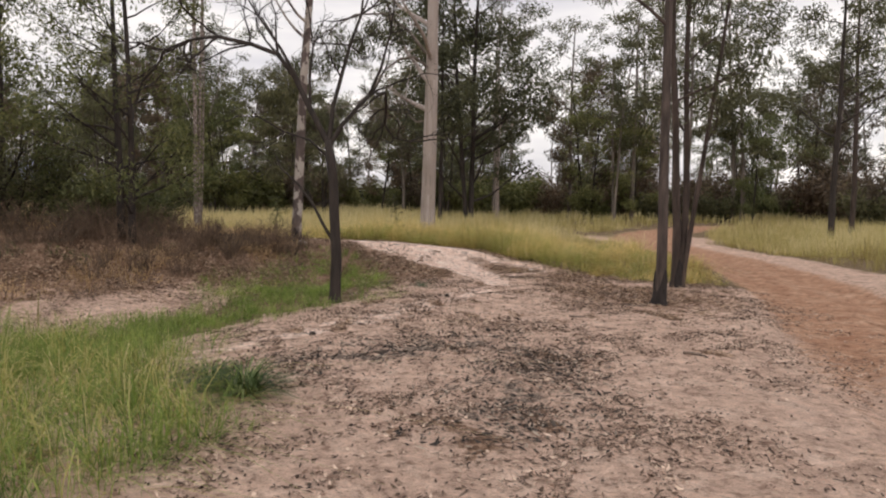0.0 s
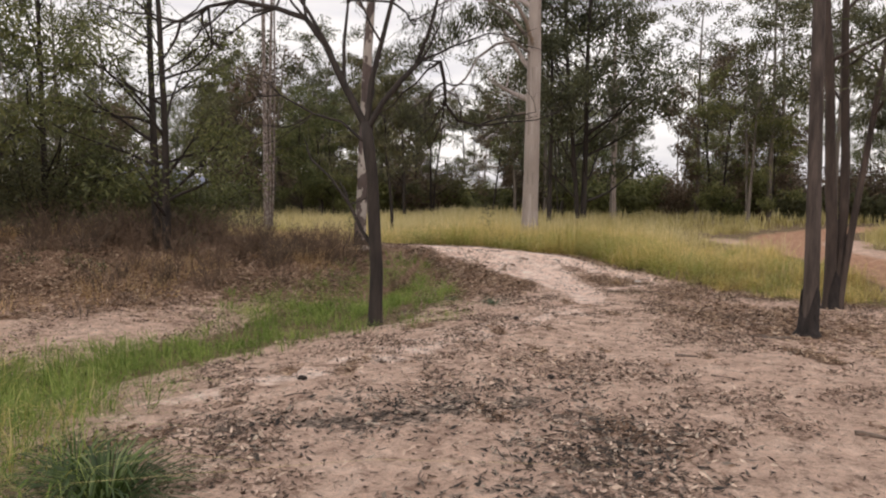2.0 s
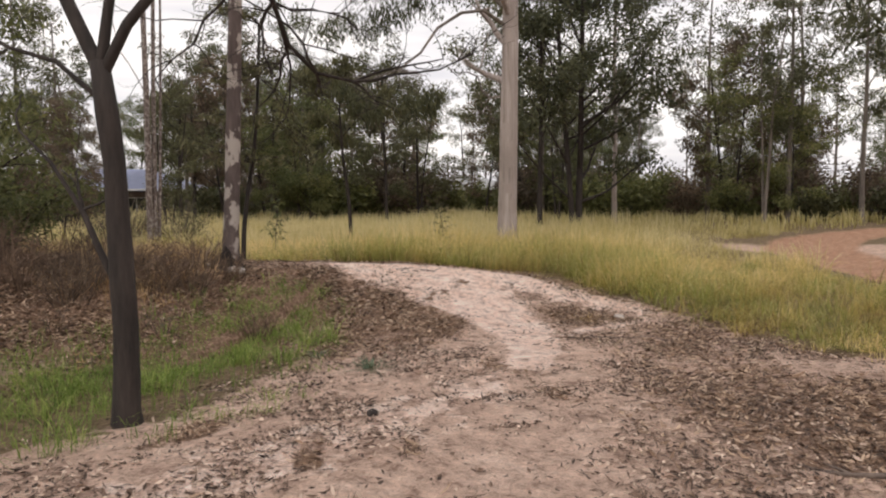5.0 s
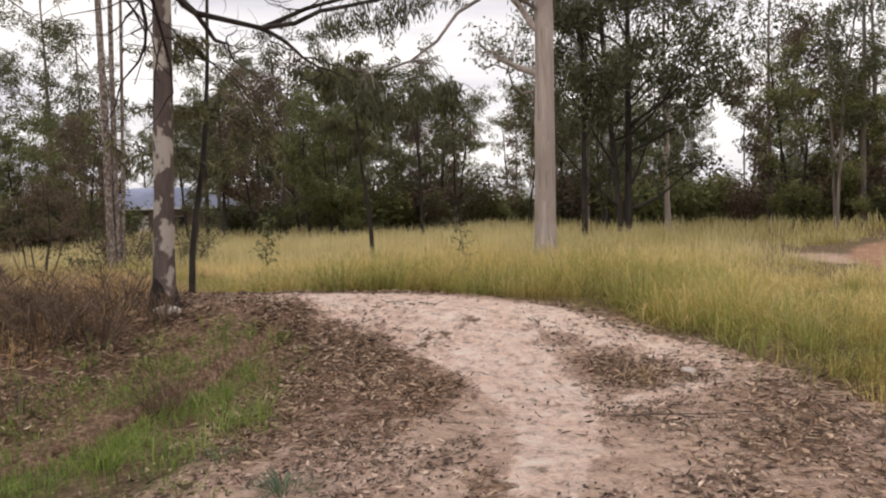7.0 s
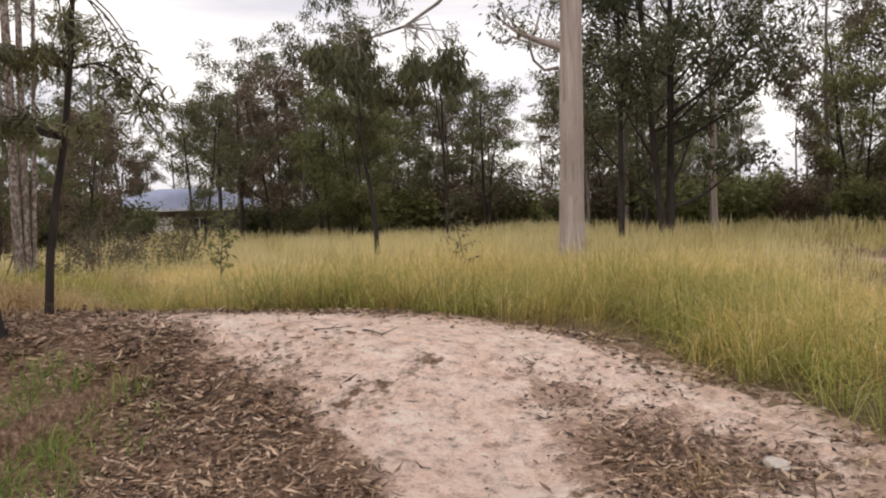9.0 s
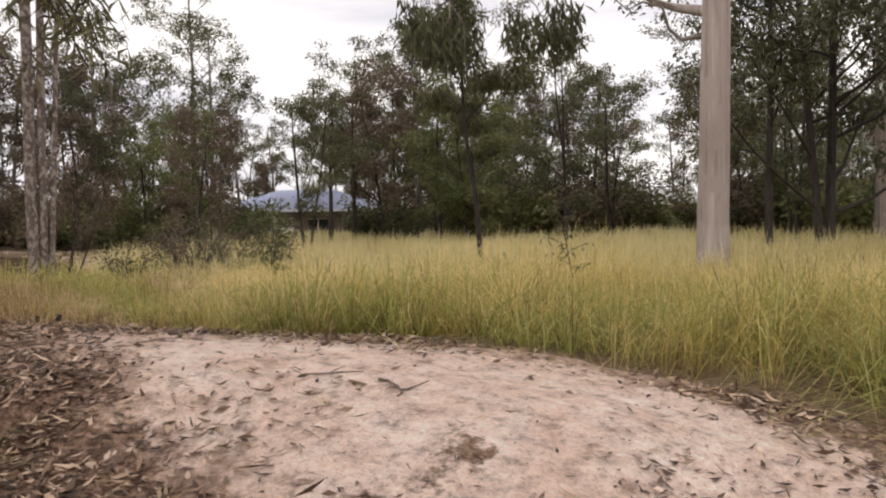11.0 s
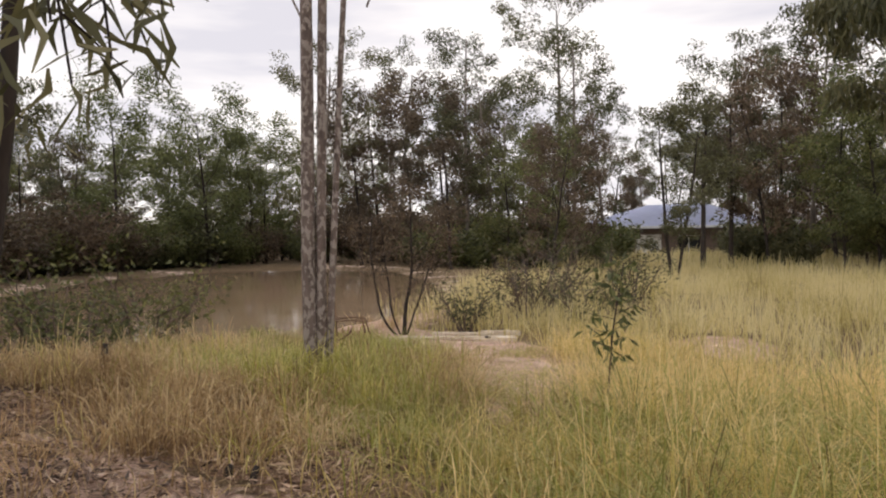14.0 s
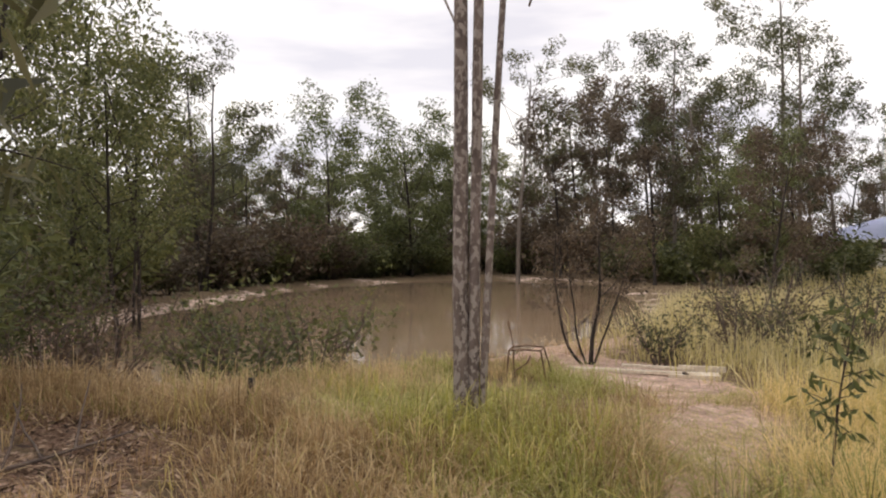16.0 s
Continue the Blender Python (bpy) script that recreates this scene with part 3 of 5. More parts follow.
def at(x, y, turn=0, sink=0.0, size=1.0):
    return pose(x, y, float(land(x, y)) - sink, 0, 0, turn) @ Matrix.Scale(size, 4)


def stand(ob, x, y, turn=0, sink=0.0):
    ob.matrix_basis = at(x, y, turn, sink)
    return ob


# ---- the trees beside the path ----
stand(build_tree("tall_gum_tree", 11, 18, 0.29, M_PALE, M_LEAF, clear=0.3, limbs=14, limb_len=0.24, leaf_len=0.17, leaf_w=0.05, per=34, spread=0.36,
                 lean=(0.012, 0), wob=0.005, sides=16, taper=0.45, label="tall smooth pale grey gum tree standing in long grass"), -2.69, 25.3)
stand(build_tree("ironbark_tree", 12, 17, 0.17, M_DARK, M_LEAF, clear=0.14, limbs=44, limb_len=0.28, leaf_len=0.26, leaf_w=0.09, per=44, spread=0.5, stems=2, fork=0.08,
                 wob=0.012, label="dark-barked tree with dense drooping foliage in long grass"), -1.6, 37.0)
stand(build_tree("gum_tree", 13, 9.5, 0.088, M_FLAKY, M_LEAF, clear=0.48, limbs=10, limb_len=0.24, leaf_len=0.14, leaf_w=0.035, per=30, spread=0.26,
                 lean=(0.03, 0.01), wob=0.012, sides=12, taper=0.4, label="slender gum tree with a charred base on bare clay"), 3.0, 8.05)
stand(build_tree("gum_tree", 14, 8.5, 0.085, M_BROWN, M_LEAF, clear=0.34, limbs=20, limb_len=0.2, leaf_len=0.14, leaf_w=0.035, per=24, spread=0.28, stems=3,
                 stem_list=((0, 0, 0.0, 0, 1.0), (0.08, 0.03, 0.05, 0.02, 0.85), (0.1, -0.04, 0.1, 0.03, 0.6)),
                 wob=0.02, sides=10, label="many-stemmed dark brown gum tree beside the dirt track"), 3.72, 10.2)
stand(build_tree("spotted_gum_tree", 15, 9, 0.115, M_SPOT, M_LEAF, clear=0.5, limbs=9, limb_len=0.25, leaf_len=0.15, leaf_w=0.04, per=30, spread=0.3,
                 lean=(0.045, 0.02), wob=0.012, sides=14, taper=0.4, label="gum tree with mottled grey and white bark on the bank"), -4.23, 12.4)
stand(build_tree("gum_tree", 16, 9, 0.066, M_SPOT_FINE, M_LEAF_GREY, clear=0.7, limbs=6, limb_len=0.14, leaf_len=0.15, leaf_w=0.03, per=8, spread=0.3,
                 stem_list=((0, 0, -0.006, -0.014, 1.0), (0.035, 0.075, 0.008, 0.016, 0.74), (0.06, 0.125, 0.024, 0.05, 0.48)), stems=3,
                 wob=0.007, sides=12, taper=0.5, label="three-stemmed slim gum tree with patchy bark in dry grass"), -8.0, 15.66)
trio = next(o for o in scene.objects if o.parent is None and o.name.startswith("gum_tree") and abs(o.matrix_basis.translation.x + 8.0) < 0.05)
for way in (((-0.02, 0, 3.2), (-0.12, -0.1, 3.5), (-0.2, -0.22, 3.75), (-0.3, -0.38, 4.0), (-0.3, -0.46, 4.35), (-0.42, -0.5, 4.9)), ((0.2, 0.5, 3.4), (0.25, 0.62, 3.75), (0.33, 0.72, 4.05), (0.36, 0.92, 4.3), (0.5, 1.1, 4.9))):
    wood = Buf()
    wood.tube(np.array(way), np.linspace(0.011, 0.006, len(way)), 6)
    part("limb", wood.mesh("limb", M_SPOT_FINE, True), trio)
stand(build_tree("sapling_tree", 17, 5.8, 0.075, M_DARK, M_LEAF, clear=0.6, limbs=9, limb_len=0.3, lift=-0.5, up=0.9, leaf_len=0.22, leaf_w=0.055, per=40, spread=0.22,
                 droop=1.3, wob=0.035, label="thin dark tree with drooping leaf clumps in long grass"), -8.4, 26.7)
for k, (x, y, h) in enumerate(((-6.9, 9.75, 6.5), (-6.6, 9.6, 7.0), (-9.8, 10.4, 6.2), (-11.8, 8.6, 6.8), (-9.0, 8.2, 5.2), (-13.4, 10.4, 6.6), (-15.5, 8.0, 7.0), (-18.2, 11.3, 5.6), (-21.5, 11.2, 7.2), (-24.5, 10.6, 7.4))):
    stand(build_tree("wattle_tree", 70 + k, h, 0.075 - 0.003 * k, M_DARK, M_LEAF_BUSH, clear=0.14 if k < 5 else 0.32, limbs=18, limb_len=0.26, leaf_len=0.12, leaf_w=0.03 + 0.003 * k, per=26 if k < 5 else 18, spread=0.26,
                     wob=0.03, droop=0.5, label="dark slim wattle tree with fine dull green foliage", group="wattles on the bank"), x, y, k * 70)
for k, (x, y, h, bark) in enumerate(((13.5, 27.0, 11, M_DARK), (16.5, 32.0, 13, M_BROWN), (-0.2, 42, 13, M_PALE), (-3.2, 36, 11, M_DARK), (-24.5, 40.0, 8, M_DARK), (-27.0, 45.0, 9, M_DARK))):
    stand(build_tree("gum_tree", 80 + k, h, 0.13, bark, M_LEAF, clear=0.38, limbs=14, limb_len=0.25, leaf_len=0.2, leaf_w=0.06, per=30, spread=0.36,
                     wob=0.02, label="gum tree with an uneven open crown in the grass", group="gums in the field"), x, y, k * 50)


def build_dead_tree():
    rng = np.random.default_rng(21)
    root = new("dead_tree")
    trunk = Buf()
    line = np.array([(0, 0, -0.1), (0.0, 0, 0.1), (0.01, 0, 0.35), (0.02, 0, 0.7), (0.0, 0, 1.1), (-0.02, 0.01, 1.5), (-0.03, 0.01, 1.9), (-0.07, 0.0, 2.25), (-0.12, 0.0, 2.6)])
    trunk.tube(line, [0.125, 0.098, 0.09, 0.085, 0.084, 0.078, 0.076, 0.08, 0.066], 12, lump=0.07, rng=rng)
    part("trunk", trunk.mesh("trunk", M_DARK, True), root)

    def grow(wood, pts, r, depth):
        wood.tube(pts, np.linspace(r, r * 0.35, len(pts)), (8, 5, 4, 3)[depth])
        ln = np.linalg.norm(np.diff(pts, axis=0), axis=1).sum()
        if depth < 3:
            for j in range((13, 6, 4)[depth]):
                k = rng.integers(2, len(pts))
                d = pts[k] - pts[k - 1]
                d = d / np.linalg.norm(d) + rng.normal(size=3) * np.array([0.75, 0.6, 0.6])
                d[2] = max(d[2], -0.3)
                grow(wood, bend_line(rng, pts[k], d, ln * rng.uniform(0.22, 0.5), 6, rng.uniform(-0.3, 0.4), 0.2), r * 0.4, depth + 1)

    for pts, r, depth in (
            (((-0.1, 0, 2.5), (0.1, 0.03, 2.85), (0.35, 0.1, 3.15), (0.55, 0.25, 3.4), (0.66, 0.75, 3.45), (0.6, 1.2, 3.25), (0.5, 1.65, 3.0), (0.6, 2.0, 2.8), (0.85, 2.3, 2.75)), 0.042, 0),
            (((-0.12, 0, 2.55), (-0.42, 0.02, 3.1), (-0.68, 0.05, 3.6), (-0.95, 0.05, 3.95), (-1.4, 0.1, 4.12), (-1.9, 0.0, 4.22), (-2.4, 0.1, 4.2), (-2.9, 0.2, 4.05)), 0.052, 0),
            (((-0.6, 0.05, 3.5), (-0.85, -0.1, 4.0), (-1.2, -0.15, 4.5), (-1.5, -0.2, 5.0)), 0.03, 1),
            (((-0.1, 0, 2.6), (-0.06, 0.08, 3.15), (0.06, 0.1, 3.6), (0.2, 0.1, 4.1), (0.36, 0.2, 4.6), (0.42, 0.2, 5.2)), 0.042, 0),
            (((0.5, 0.2, 3.35), (0.7, 0.1, 3.75), (0.85, 0.1, 4.3), (0.9, 0.2, 4.9)), 0.03, 1),
            (((-0.08, 0, 2.3), (-0.4, -0.1, 2.6), (-0.8, -0.1, 2.72), (-1.2, -0.2, 2.95), (-1.6, -0.1, 2.95)), 0.022, 1),
            (((-0.42, 0.02, 3.1), (-0.45, 0.1, 3.6), (-0.4, 0.12, 4.1), (-0.5, 0.2, 4.7)), 0.03, 1),
            (((0.0, 0, 0.95), (-0.2, 0.03, 1.25), (-0.36, 0.05, 1.55), (-0.62, 0.05, 1.9), (-0.9, 0.05, 2.15)), 0.036, 2)):
        wood = Buf()
        grow(wood, np.array(pts, float), r, depth)
        part("limb", wood.mesh("limb", M_DARK, True), root)
    return tagged(root, "bare dark-barked tree with leafless spreading branches", "tree")


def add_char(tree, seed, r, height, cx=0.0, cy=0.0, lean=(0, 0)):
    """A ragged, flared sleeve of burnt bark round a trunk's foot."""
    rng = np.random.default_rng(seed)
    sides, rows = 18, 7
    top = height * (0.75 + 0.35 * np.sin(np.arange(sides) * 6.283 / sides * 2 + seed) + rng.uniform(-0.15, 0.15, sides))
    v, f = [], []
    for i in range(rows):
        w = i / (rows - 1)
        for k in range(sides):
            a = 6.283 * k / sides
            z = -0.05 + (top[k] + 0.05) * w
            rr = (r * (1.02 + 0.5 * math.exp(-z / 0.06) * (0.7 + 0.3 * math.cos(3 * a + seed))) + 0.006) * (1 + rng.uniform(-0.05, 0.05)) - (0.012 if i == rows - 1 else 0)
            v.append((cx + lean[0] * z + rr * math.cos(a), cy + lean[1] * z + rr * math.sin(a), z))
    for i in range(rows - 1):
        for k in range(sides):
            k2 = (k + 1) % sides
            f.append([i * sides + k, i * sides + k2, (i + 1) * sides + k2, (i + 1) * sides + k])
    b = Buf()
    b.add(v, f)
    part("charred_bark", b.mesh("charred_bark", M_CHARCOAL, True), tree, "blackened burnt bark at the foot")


stand(build_dead_tree(), -2.18, 7.69)
slim_gum, many_gum = (o for o in scene.objects if o.name.split(".")[0] == "gum_tree" and o.parent is None and 2.9 < o.matrix_basis.translation.x < 4)
spotted_gum = next(o for o in scene.objects if o.name == "spotted_gum_tree")
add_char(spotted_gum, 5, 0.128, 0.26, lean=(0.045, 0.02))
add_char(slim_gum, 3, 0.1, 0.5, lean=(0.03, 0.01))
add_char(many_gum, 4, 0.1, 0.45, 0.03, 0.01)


def add_hanging_limb(tree, mat_wood, mat_leaf, seed, pts, r, hangs):
    """A long bare limb in the tree's own space, with leaf clumps that hang from it at hangs: (x, y, z, size)."""
    rng = np.random.default_rng(seed)
    wood, vs, ss = Buf(), [], []
    pts = np.array(pts, float)
    wood.tube(pts, np.linspace(r, r * 0.3, len(pts)), 7)
    for hx, hy, hz, size in hangs:
        near = pts[np.argmin(np.hypot(pts[:, 0] - hx, pts[:, 1] - hy))]
        for j in range(9):
            end = np.array([hx, hy, hz]) + rng.normal(size=3) * size * np.array([0.55, 0.55, 0.25])
            mid = (near + end) / 2 + rng.normal(size=3) * 0.15 + np.array([0, 0, 0.15])
            wood.tube(np.array([near, mid, end, end - np.array([0, 0, 0.35 * size])]), [0.014, 0.009, 0.005, 0.002], 4)
            v, s = leaves(rng, [end, end - np.array([0, 0, 0.3 * size])], 0.24 * size, 36, 0.2, 0.04, 1.6)
            vs.append(v)
            ss.append(s)
    part("limb", wood.mesh("limb", mat_wood, True), tree)
    if vs:
        part("crown", leaf_mesh("crown", np.concatenate(vs), np.concatenate(ss), mat_leaf), tree, "drooping clumps of dark leaves")


tall_gum = next(o for o in scene.objects if o.name == "tall_gum_tree")
add_hanging_limb(tall_gum, M_GREY, M_LEAF, 71, ((0, 0, 6.6), (-0.5, -0.9, 6.9), (-0.9, -2.0, 6.6), (-1.3, -3.0, 6.0), (-1.5, -3.9, 5.2), (-1.9, -4.5, 4.7), (-2.6, -5.0, 4.4)), 0.06,
                 ((-2.5, -5.1, 3.9, 0.75), (-1.2, -4.6, 4.0, 0.6), (-2.9, -4.6, 4.3, 0.6)))
add_hanging_limb(tall_gum, M_GREY, M_LEAF, 72, ((-0.2, 0, 4.55), (-0.5, -0.1, 4.5), (-0.75, -0.1, 4.75), (-0.85, -0.15, 5.15), (-1.2, -0.2, 5.3), (-1.5, -0.2, 5.2), (-1.8, -0.25, 5.5)), 0.04, ())
add_hanging_limb(tall_gum, M_GREY, M_LEAF, 73, ((-0.15, 0, 7.2), (-0.8, -0.2, 8.0), (-1.7, -0.5, 8.6), (-2.8, -0.8, 8.5), (-3.6, -1.2, 7.9)), 0.07,
                 ((-3.4, -1.2, 7.2, 1.0), (-2.4, -0.8, 7.6, 0.9), (-4.1, -1.6, 6.6, 0.9), (-1.4, -0.6, 7.9, 0.8)))

# ---- woodland behind: a few kinds, repeated ----
FAR = dict(far=True, sides=6, group="woodland trees")
KINDS = [
    build_tree("woodland_tree", 31, 13, 0.16, M_GREY, M_LEAF, clear=0.3, limbs=15, limb_len=0.23, leaf_len=0.2, leaf_w=0.09, per=54, spread=0.33, wob=0.02, label="tall grey-trunked gum tree at the wood's edge", **FAR),
    build_tree("woodland_tree", 32, 11, 0.13, M_DARK, M_LEAF, clear=0.2, limbs=18, limb_len=0.23, leaf_len=0.2, leaf_w=0.09, per=52, spread=0.33, wob=0.03, stems=2, fork=0.12, label="dark two-stemmed tree with dense dull foliage", **FAR),
    build_tree("woodland_tree", 33, 15, 0.17, M_GREY, M_LEAF_GREY, clear=0.4, limbs=14, limb_len=0.2, leaf_len=0.2, leaf_w=0.09, per=54, spread=0.33, wob=0.02, label="tall gum tree with an open grey-green crown", **FAR),
    build_tree("woodland_tree", 34, 9, 0.1, M_DARK, M_LEAF_RUST, clear=0.2, limbs=16, limb_len=0.26, leaf_len=0.19, leaf_w=0.09, per=52, spread=0.32, wob=0.04, label="slim tree with bronze-brown foliage", **FAR),
    build_tree("woodland_tree", 35, 10, 0.12, M_DARK, M_LEAF_BUSH, clear=0.08, limbs=24, limb_len=0.3, leaf_len=0.2, leaf_w=0.11, per=54, spread=0.4, wob=0.03, label="bushy dark green tree with foliage nearly to the ground", **FAR),
    build_tree("woodland_tree", 36, 12, 0.1, M_GREY, M_LEAF_GREY, clear=0.45, limbs=10, limb_len=0.18, leaf_len=0.19, leaf_w=0.09, per=52, spread=0.33, subs=3, wob=0.04, stems=2, fork=0.08, label="thin pale double-stemmed gum tree", **FAR),
]
BUSHES = [
    build_bush("woodland_bush", 41, 3.6, 2.4, M_LEAF_BUSH, M_DARK, 2200, 0.28, 0.14, 6, "dense dark green bush under the trees", "woodland bushes", corners=3),
    build_bush("woodland_bush", 42, 2.8, 2.0, M_LEAF, M_DARK, 1900, 0.26, 0.13, 6, "dull green bush under the trees", "woodland bushes", corners=3),
    build_bush("woodland_bush", 43, 4.2, 2.2, M_LEAF_RUST, M_DARK, 1900, 0.26, 0.12, 6, "tall straggly brownish bush", "woodland bushes", corners=3),
]
used = set()


def plant(kinds, k, x, y, turn, size):
    m = at(x, y, turn, 0.05, size)
    ob = kinds[k]
    if ob.name not in used:
        used.add(ob.name)
        ob.matrix_basis = m
    else:
        copy_thing(ob, pose(0, 0, 0)).matrix_basis = m


def clear_of(x, y, gap=3.0):
    """True where a woodland tree may stand."""
    p, q = np.array([x]), np.array([y])
    if pond_e(p, q)[0] < 1.22 or along(ROAD, p, q)[0][0] < gap:
        return False
    for hx, hy, wide in ((HOUSE[0], HOUSE[1], 0.075), (SHED[0], SHED[1], 0.02)):
        if math.hypot(x - hx, y - hy) < 11:
            return False
        for ex, ey in ((-1.7, 13.4), (0.3, 11.0)):
            if math.hypot(x - ex, y - ey) < math.hypot(hx - ex, hy - ey):
                off = math.atan2(y - ey, x - ex) - math.atan2(hy - ey, hx - ex)
                if abs(off) < wide:
                    return False
    return True


HOUSE, SHED, FAR_SHED = (-48.6, 64.7), (-18.4, 78.5), (-68.0, 46.8)


def plant_woods():
    rng = np.random.default_rng(7)
    # those that stand out against the sky
    for k, x, y, size in ((1, -58, 74, 1.0), (3, -63, 70, 1.3), (4, -54, 78, 1.0), (0, -66, 78, 1.0), (1, -50, 82, 1.0), (4, -60, 82, 1.1), (3, -45, 76, 1.25), (4, -64, 62, 1.0), (0, -60, 88, 1.1), (4, -14, 90, 1.0), (1, -20, 92, 1.1), (4, -26, 90, 1.0),
                          (4, -47.5, 18.0, 0.95), (4, -51.0, 24.0, 0.95), (1, -37.5, 11.6, 0.92), (4, -23.3, 7.4, 0.9), (4, -27.0, 8.4, 0.95), (1, -20.4, 6.6, 0.95), (4, -31, 8.6, 0.7),
                          (0, -45.2, 29.5, 1.0), (3, -46.5, 32.9, 1.15), (3, -44.6, 35.7, 1.0), (1, -45.8, 39.3, 0.95), (0, -44.9, 43.0, 0.85), (2, -41.8, 45.8, 1.16), (3, -50, 36, 1.3), (3, -52, 46, 1.3),
                          (3, -24, 31, 0.6), (4, -27.5, 34, 0.55), (1, -22, 35.5, 0.6), (3, -31, 38, 0.75), (4, -34, 36, 0.6), (0, -31, 50, 0.95), (3, -27, 54, 1.3), (0, -22, 50, 0.95), (1, -14, 46, 0.9), (4, -20, 46, 0.75), (2, 9, 48, 0.95)):
        plant(KINDS, k, x, y, rng.uniform(0, 360), size)
    placed = 0
    for tries in range(4000):
        if placed >= 260:
            break
        a, d = rng.uniform(-0.95, 2.45), 37 + 60 * rng.uniform() ** 1.1
        x, y = -4 - math.sin(a) * d, 12 + math.cos(a) * d
        if not clear_of(x, y):
            continue
        across = a > 1.1
        k = int(rng.choice([0, 1, 2, 3, 4, 5], p=[0.22, 0.2, 0.16, 0.18, 0.12, 0.12] if not across else [0.05, 0.15, 0.05, 0.15, 0.5, 0.1]))
        plant(KINDS, k, x, y, rng.uniform(0, 360), rng.uniform(0.75, 1.15) * (0.78 if across or k == 4 else 1.0))
        placed += 1
    placed = 0
    for tries in range(4000):
        if placed >= 340:
            break
        a, d = rng.uniform(-0.95, 2.45), 39 + 30 * rng.uniform()
        x, y = -4 - math.sin(a) * d, 12 + math.cos(a) * d
        if not clear_of(x, y):
            continue
        plant(BUSHES, int(rng.integers(0, 3)), x, y, rng.uniform(0, 360), rng.uniform(0.8, 1.4))
        placed += 1
    # along the banks of the dam
    for k in range(130):
        w = rng.uniform(0.5, 5.6)
        u, v = 1.3 * POND_A * math.cos(w), (1.3 + 0.25 * rng.uniform()) * POND_B * math.sin(w)
        x, y = POND_C[0] + u * POND_AXIS[0] - v * POND_AXIS[1], POND_C[1] + u * POND_AXIS[1] + v * POND_AXIS[0]
        if x > -17.5 or (y > 24 and x > -38):
            continue
        plant(BUSHES, int(rng.integers(0, 3)), x, y, rng.uniform(0, 360), rng.uniform(0.6, 1.15))


plant_woods()


# ---- buildings beyond the trees ----
def box_mesh(name, size, mat, bevel=0.0):
    bm = bmesh.new()
    bmesh.ops.create_cube(bm, size=1.0)
    bmesh.ops.scale(bm, vec=size, verts=bm.verts)
    if bevel:
        bmesh.ops.bevel(bm, geom=bm.edges, offset=bevel, segments=2, affect="EDGES")
    me = bpy.data.meshes.new(name)
    bm.to_mesh(me)
    me.materials.append(mat)
    return me


def put(name, size, place, mat, parent, bevel=0.0, label="", turn=(0, 0, 0)):
    ob = part(name, box_mesh(name, size, mat, bevel), parent, label)
    ob.matrix_basis = pose(*place, *turn)
    return ob


def hip_roof(name, w, d, rise, over, ridge, mat):
    """A hipped sheet roof with standing ribs and a thickness."""
    bm = bmesh.new()
    x, y = w / 2 + over, d / 2 + over
    low = [bm.verts.new(p) for p in ((-x, -y, 0), (x, -y, 0), (x, y, 0), (-x, y, 0))]
    top = [bm.verts.new(p) for p in ((-ridge / 2, 0, rise), (ridge / 2, 0, rise))]
    for f in ((low[0], low[1], top[1], top[0]), (low[1], low[2], top[1]), (low[2], low[3], top[0], top[1]), (low[3], low[0], top[0])):
        bm.faces.new(f)
    bmesh.ops.solidify(bm, geom=bm.faces[:], thickness=0.12)
    me = bpy.data.meshes.new(name)
    bm.to_mesh(me)
    me.materials.append(mat)
    return me


def build_house(name, w, d, wall_h, rise, ridge, roof_mat, wall_mat, label, openings):
    root = new(name)
    t = 0.25
    put("wall", (w, t, wall_h), (0, d / 2 - t / 2, wall_h / 2), wall_mat, root)
    put("wall", (t, d - 2 * t, wall_h), (-w / 2 + t / 2, 0, wall_h / 2), wall_mat, root)
    put("wall", (t, d - 2 * t, wall_h), (w / 2 - t / 2, 0, wall_h / 2), wall_mat, root)
    # the front wall runs between its openings: (left edge, width, sill, head, kind)
    x, front = -w / 2, -d / 2 + t / 2
    for left, wide, sill, head, what in openings:
        put("wall", (left - x, t, wall_h), ((left + x) / 2, front, wall_h / 2), wall_mat, root)
        put("wall", (wide, t, wall_h - head), (left + wide / 2, front, (wall_h + head) / 2), wall_mat, root)
        if sill > 0:
            put("wall", (wide, t, sill), (left + wide / 2, front, sill / 2), wall_mat, root)
        body = put(what, (wide, 0.05, head - sill), (left + wide / 2, front + 0.06, (head + sill) / 2), M_TRIM if what == "garage_door" else M_GLASS, root, label="pale garage door" if what == "garage_door" else "")
        if what == "window":
            put("frame", (wide, 0.07, 0.06), (0, -0.03, (head - sill) / 2 - 0.03), M_TRIM, body)
            put("frame", (0.06, 0.07, head - sill), (0, -0.03, 0), M_TRIM, body)
            put("sill", (wide + 0.1, 0.14, 0.05), (0, -0.1, -(head - sill) / 2 - 0.03), M_TRIM, body)
        x = left + wide
    put("wall", (w / 2 - x, t, wall_h), ((w / 2 + x) / 2, front, wall_h / 2), wall_mat, root)
    roof = part("roof", hip_roof("roof", w, d, rise, 0.6, ridge, roof_mat), root)
    roof.matrix_basis = pose(0, 0, wall_h + 0.1)
    for s in (-1, 1):
        put("gutter", (w + 1.24, 0.12, 0.14), (0, s * (d / 2 + 0.66), 0.02), M_TRIM, roof)
    return tagged(root, label, "house")


